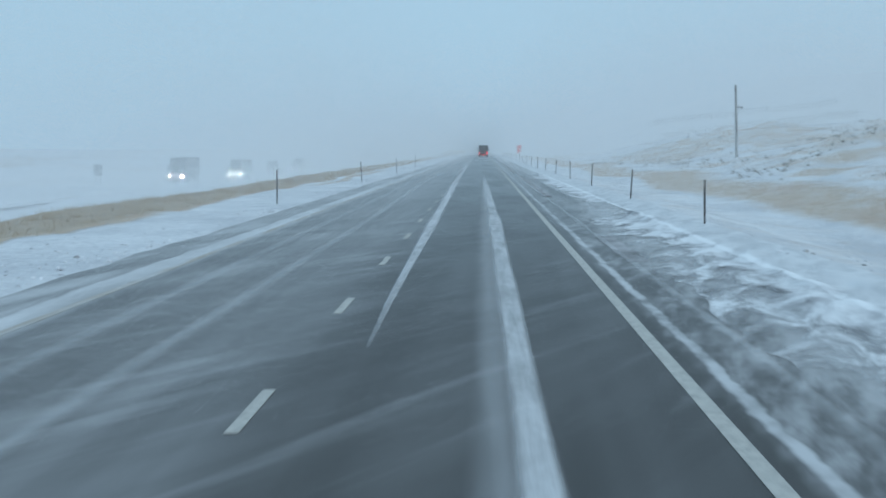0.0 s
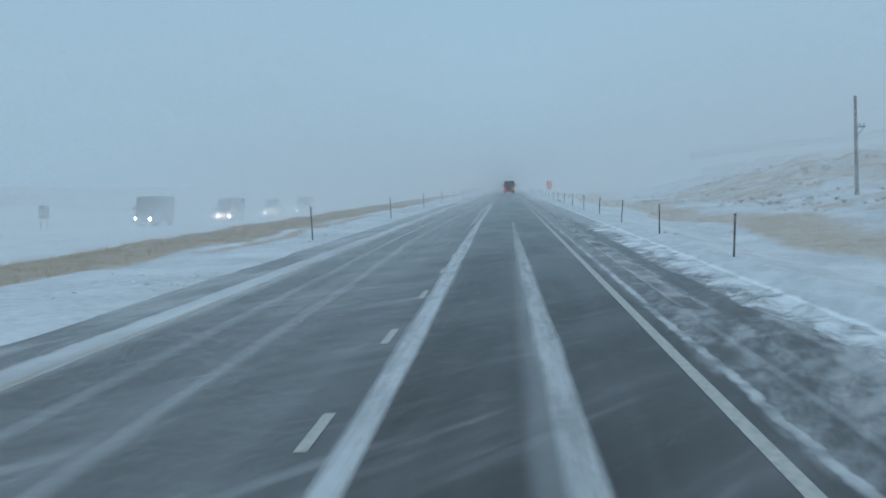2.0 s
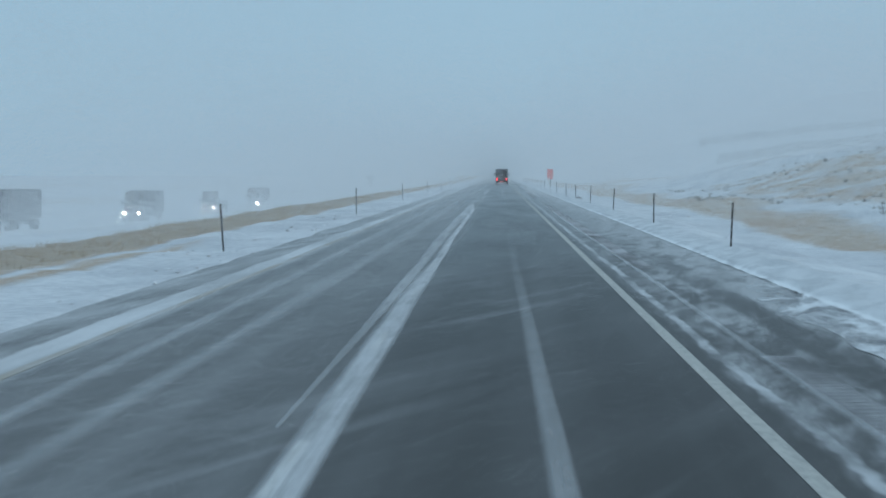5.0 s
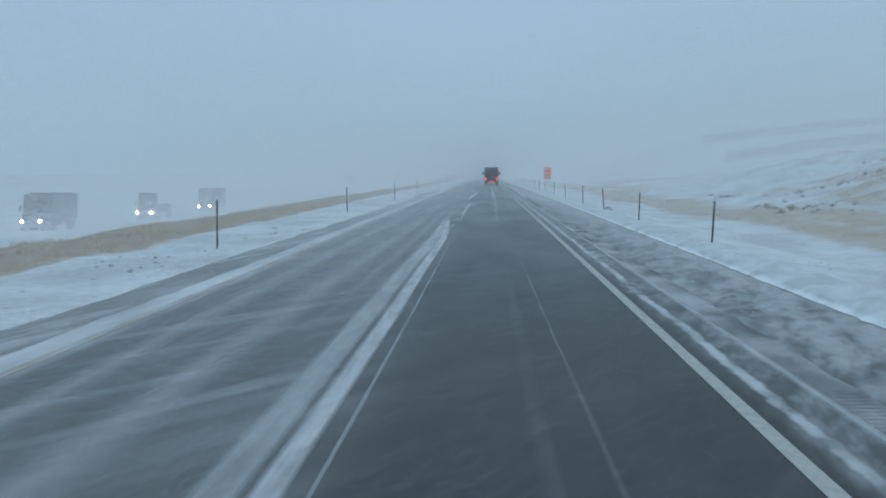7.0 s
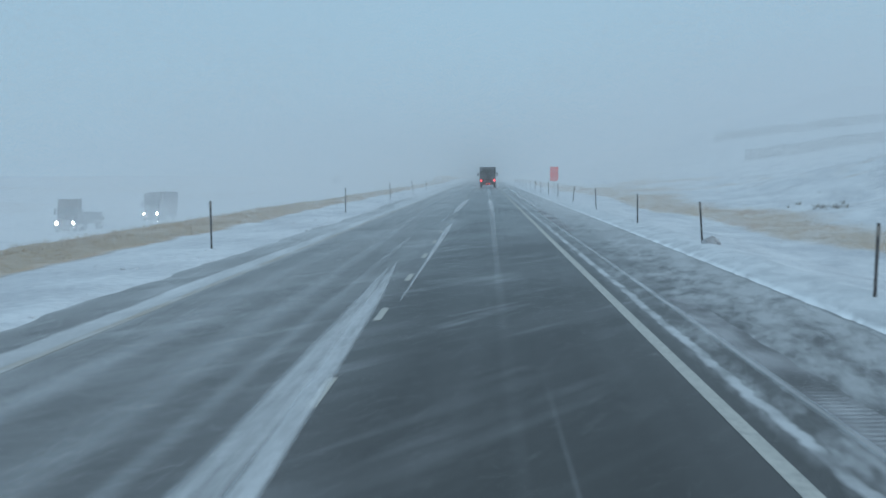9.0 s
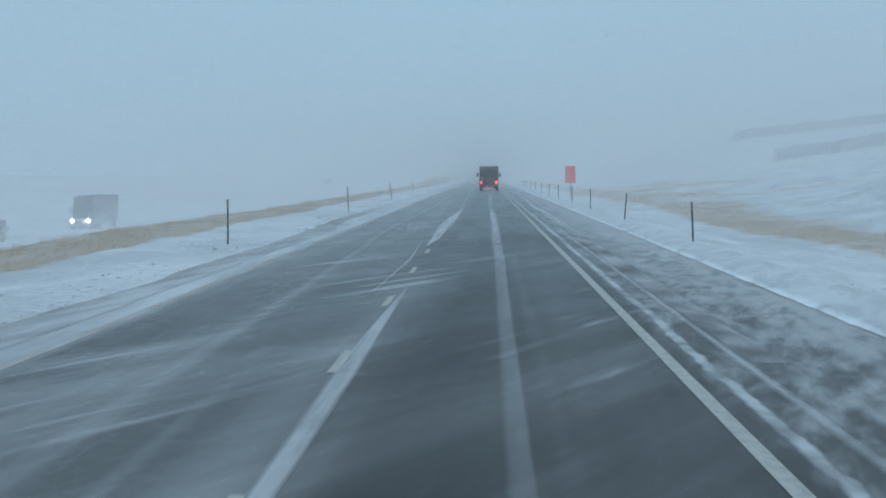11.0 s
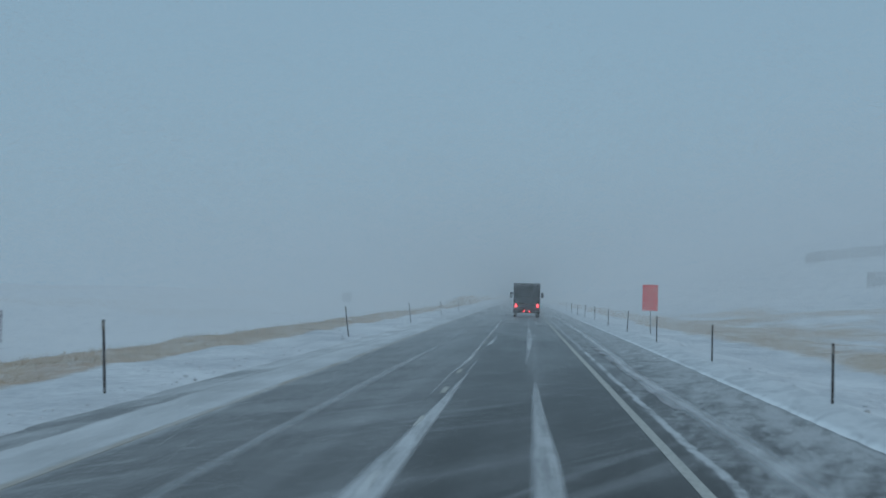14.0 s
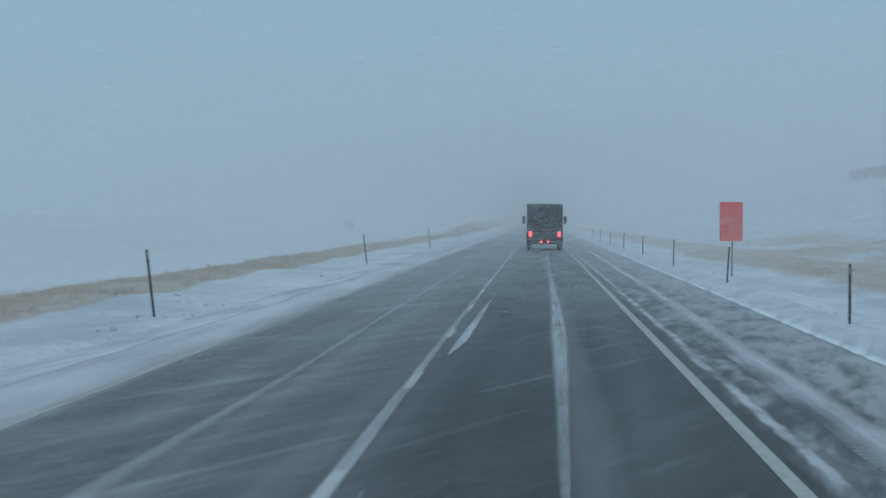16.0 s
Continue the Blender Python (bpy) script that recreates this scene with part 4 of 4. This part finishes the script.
dry_grass(-17.4, -12.2, 40, 900, 15000, 11, "strip of straw-coloured dry grass along the snowy verge")
dry_grass(9.5, 22, 60, 900, 9000, 12, "straw-coloured dry grass poking through snow past the ditch")


def scrub(x0, x1, y0, y1, count, seed):
    """Low grey-brown sagebrush, as tufts of short twigs."""
    r = np.random.RandomState(seed)
    n = Nodes("grey_scrub")
    g = n.tree.nodes.new("ShaderNodeNewGeometry").outputs["Random Per Island"]
    twig = n.surface(n.mix(g, (0.07, 0.06, 0.05), (0.3, 0.27, 0.22)), 0.85)
    x, y = r.uniform(x0, x1, count), r.uniform(y0, y1, count)
    keep = r.rand(count) < np.clip(0.25 + 1.3 * cells(x / 5 + 3, y / 16), 0.04, 1)
    x, y = x[keep], y[keep]
    size = r.uniform(0.12, 0.38, len(x))
    blades = 14
    m = len(x) * blades
    bx, by, bz, s = (np.repeat(a, blades) for a in (x, y, ground_height(x, y), size))
    lx, ly, h = r.normal(0, 0.55, m) * s, r.normal(0, 0.55, m) * s, r.uniform(0.35, 1, m) * s
    a, w = r.uniform(0, math.pi, m), r.uniform(0.06, 0.16, m) * s
    wx, wy = w * np.cos(a), w * np.sin(a)
    verts = np.stack([np.stack([bx + 0.3 * lx - wx, by + 0.3 * ly - wy, bz - 0.06], -1), np.stack([bx + 0.3 * lx + wx, by + 0.3 * ly + wy, bz - 0.06], -1), np.stack([bx + lx, by + ly, bz + h], -1)], 1).reshape(-1, 3)
    ob = sheet("sagebrush", verts.tolist(), np.arange(3 * m).reshape(-1, 3).tolist(), twig)
    return tagged(ob, "low grey-brown scrub scattered over the snowy knoll", "scrub", kind="stuff")


scrub(16, 60, 120, 405, 2600, 13)
scrub(14.4, 18.5, 318, 352, 240, 14)


# ---- snow dust in the air ----
def wisps(x, y, h, breadth, length, label, seed, slant=0.7, heading=0.0):
    """Hair-thin threads of blown snow as one mesh; together they veil what lies behind them."""
    r = np.random.RandomState(seed)
    z = np.where((x > -9.3) & (x < 3.3), 0.0, ground_height(x, y)) + h
    n = len(x)
    half, thin = length * r.uniform(0.35, 0.65, n), breadth * r.uniform(0.35, 0.65, n)
    tilt, turn = r.normal(0, slant, n), r.normal(heading, 0.07, n)
    lx, ly, lz = half * np.cos(tilt) * np.cos(turn), half * np.cos(tilt) * np.sin(turn), half * np.sin(tilt)
    ux, uz = -thin * np.sin(tilt), thin * np.cos(tilt)
    lz = np.clip(lz, -h, None)
    co = np.empty((n, 4, 3), np.float32)
    for k, (a, b) in enumerate(((-1, -1), (1, -1), (1, 1), (-1, 1))):
        co[:, k, 0], co[:, k, 1], co[:, k, 2] = x + a * lx + b * ux, y + a * ly, z + a * lz + b * uz
    me = bpy.data.meshes.new("blowing_snow")
    me.vertices.add(4 * n)
    me.vertices.foreach_set("co", co.reshape(-1))
    me.loops.add(4 * n)
    me.loops.foreach_set("vertex_index", np.arange(4 * n, dtype=np.int32))
    me.polygons.add(n)
    me.polygons.foreach_set("loop_start", np.arange(0, 4 * n, 4, dtype=np.int32))
    me.update(calc_edges=True)
    me.materials.append(M_AIR)
    return tagged(new("blowing_snow", me), label, "blowing snow", kind="stuff")


HAZE = "thin white haze of snow blowing through the air"


def haze_beside(side, near, far, y0, y1, dense, layer, seed, fine=1.0):
    """Haze beside the lanes; threads are finer close to the road. dense: the share of the view lost a metre."""
    r = np.random.RandomState(seed)
    count = int(dense * layer * (y1 - y0) / (HAIR * 0.25 * fine ** 2) * (1 / near - 1 / far))
    reach = 1 / (1 / near + r.rand(count) * (1 / far - 1 / near))
    y, h = r.uniform(y0, y1, count), r.exponential(layer, count)
    keep = (y > 4.3 * reach) & (h < 45)
    reach, y, h = reach[keep], y[keep], h[keep]
    return wisps(-2 + side * reach, y, h, HAIR * fine * reach, 0.25 * fine * reach, HAZE, seed)


def haze_ahead(x0, x1, y0, y1, dense, layer, seed):
    """Haze past the end of the drive."""
    r = np.random.RandomState(seed)
    d0, d1 = y0 - 455.0, y1 - 455.0
    count = int(dense * layer * (x1 - x0) / (HAIR / 5 * 0.05) * (1 / d0 - 1 / d1))
    d = 1 / (1 / d0 + r.rand(count) * (1 / d1 - 1 / d0))
    h = r.exponential(layer, count)
    keep = h < 60
    d, h = d[keep], h[keep]
    return wisps(r.uniform(x0, x1, len(d)), 455 + d, h, HAIR / 5 * d, 0.05 * d, HAZE, seed)


def low_drift(y0, y1, dense, seed):
    """Snow snaking along the lanes below knee height."""
    r = np.random.RandomState(seed)
    count = int(dense * 12 * 0.3 * (y1 - y0) / (0.00016 * 0.6))
    x, y, h = r.uniform(-8.5, 3.5, count), r.uniform(y0, y1, count), r.exponential(0.3, count)
    gust = np.clip(0.3 + 1.2 * cells((x - 0.32 * y) / 0.7 + 5, y / 9) + 0.5 * cells((x - 0.32 * y) / 0.3, y / 5 + 3), 0.06, 1)
    keep = (h > 0.02) & (h < 1.4) & (r.rand(count) < gust)
    return wisps(x[keep], y[keep], h[keep], np.full(keep.sum(), 0.00016), np.full(keep.sum(), 0.6), "low wisps of snow drifting across the road", seed, 0.06, radians(70))


def corridor_haze(y0, y1, dense, seed):
    """Thin haze over the lanes, clear of the way of the drive itself."""
    r = np.random.RandomState(seed)
    layer = 2.0
    count = int(dense * 16 * layer * (y1 - y0) / (0.0003 * 0.8))
    x, y, h = r.uniform(-10, 6, count), r.uniform(y0, y1, count), r.exponential(layer, count)
    keep = (h < 14) & ((np.abs(x + 1.6) > 2.3) | (h > 3.5))
    return wisps(x[keep], y[keep], h[keep], np.full(keep.sum(), 0.0003), np.full(keep.sum(), 0.8), HAZE, seed)


HAIR = 7e-5
haze_beside(-1, 7, 22, 40, 680, 0.0058, 6, 21)
haze_beside(-1, 22, 90, 40, 690, 0.006, 6, 27, 0.45)
haze_beside(-1, 16, 80, 40, 700, 0.012, 1.1, 28, 0.6)
haze_beside(1, 6, 22, 40, 680, 0.004, 8, 22)
haze_beside(1, 22, 170, 40, 680, 0.0048, 8, 29, 0.5)
haze_ahead(-10, 6, 492, 680, 0.0042, 5, 23)
haze_ahead(-120, 200, 680, 1600, 0.0046, 16, 24)
low_drift(14, 492, 0.03, 25)
corridor_haze(14, 492, 0.003, 26)


def shoulder_gust(x0, x1, y0, y1, dense, seed):
    """A gust that lifts snow off the shoulder, in ragged puffs."""
    r = np.random.RandomState(seed)
    count = int(dense * (x1 - x0) * 0.3 * (y1 - y0) / (0.00016 * 0.5))
    x, y, h = r.uniform(x0, x1, count), r.uniform(y0, y1, count), r.exponential(0.3, count)
    puff = np.clip(0.25 + 1.2 * cells(x / 0.9 + 0.2 * y, y / 7) + 0.5 * cells(x / 0.4, y / 3), 0, 1) * smooth(y0, y0 + 12, y) * smooth(y1, y1 - 12, y)
    keep = (h > 0.01) & (h < 1.0) & (r.rand(count) < puff * smooth(x0, x0 + 0.8, x))
    return wisps(x[keep], y[keep], h[keep], np.full(keep.sum(), 0.00016), np.full(keep.sum(), 0.5), "puffs of snow lifting off the road shoulder", seed, 0.5)


shoulder_gust(0.6, 4.6, 352, 430, 0.05, 30)
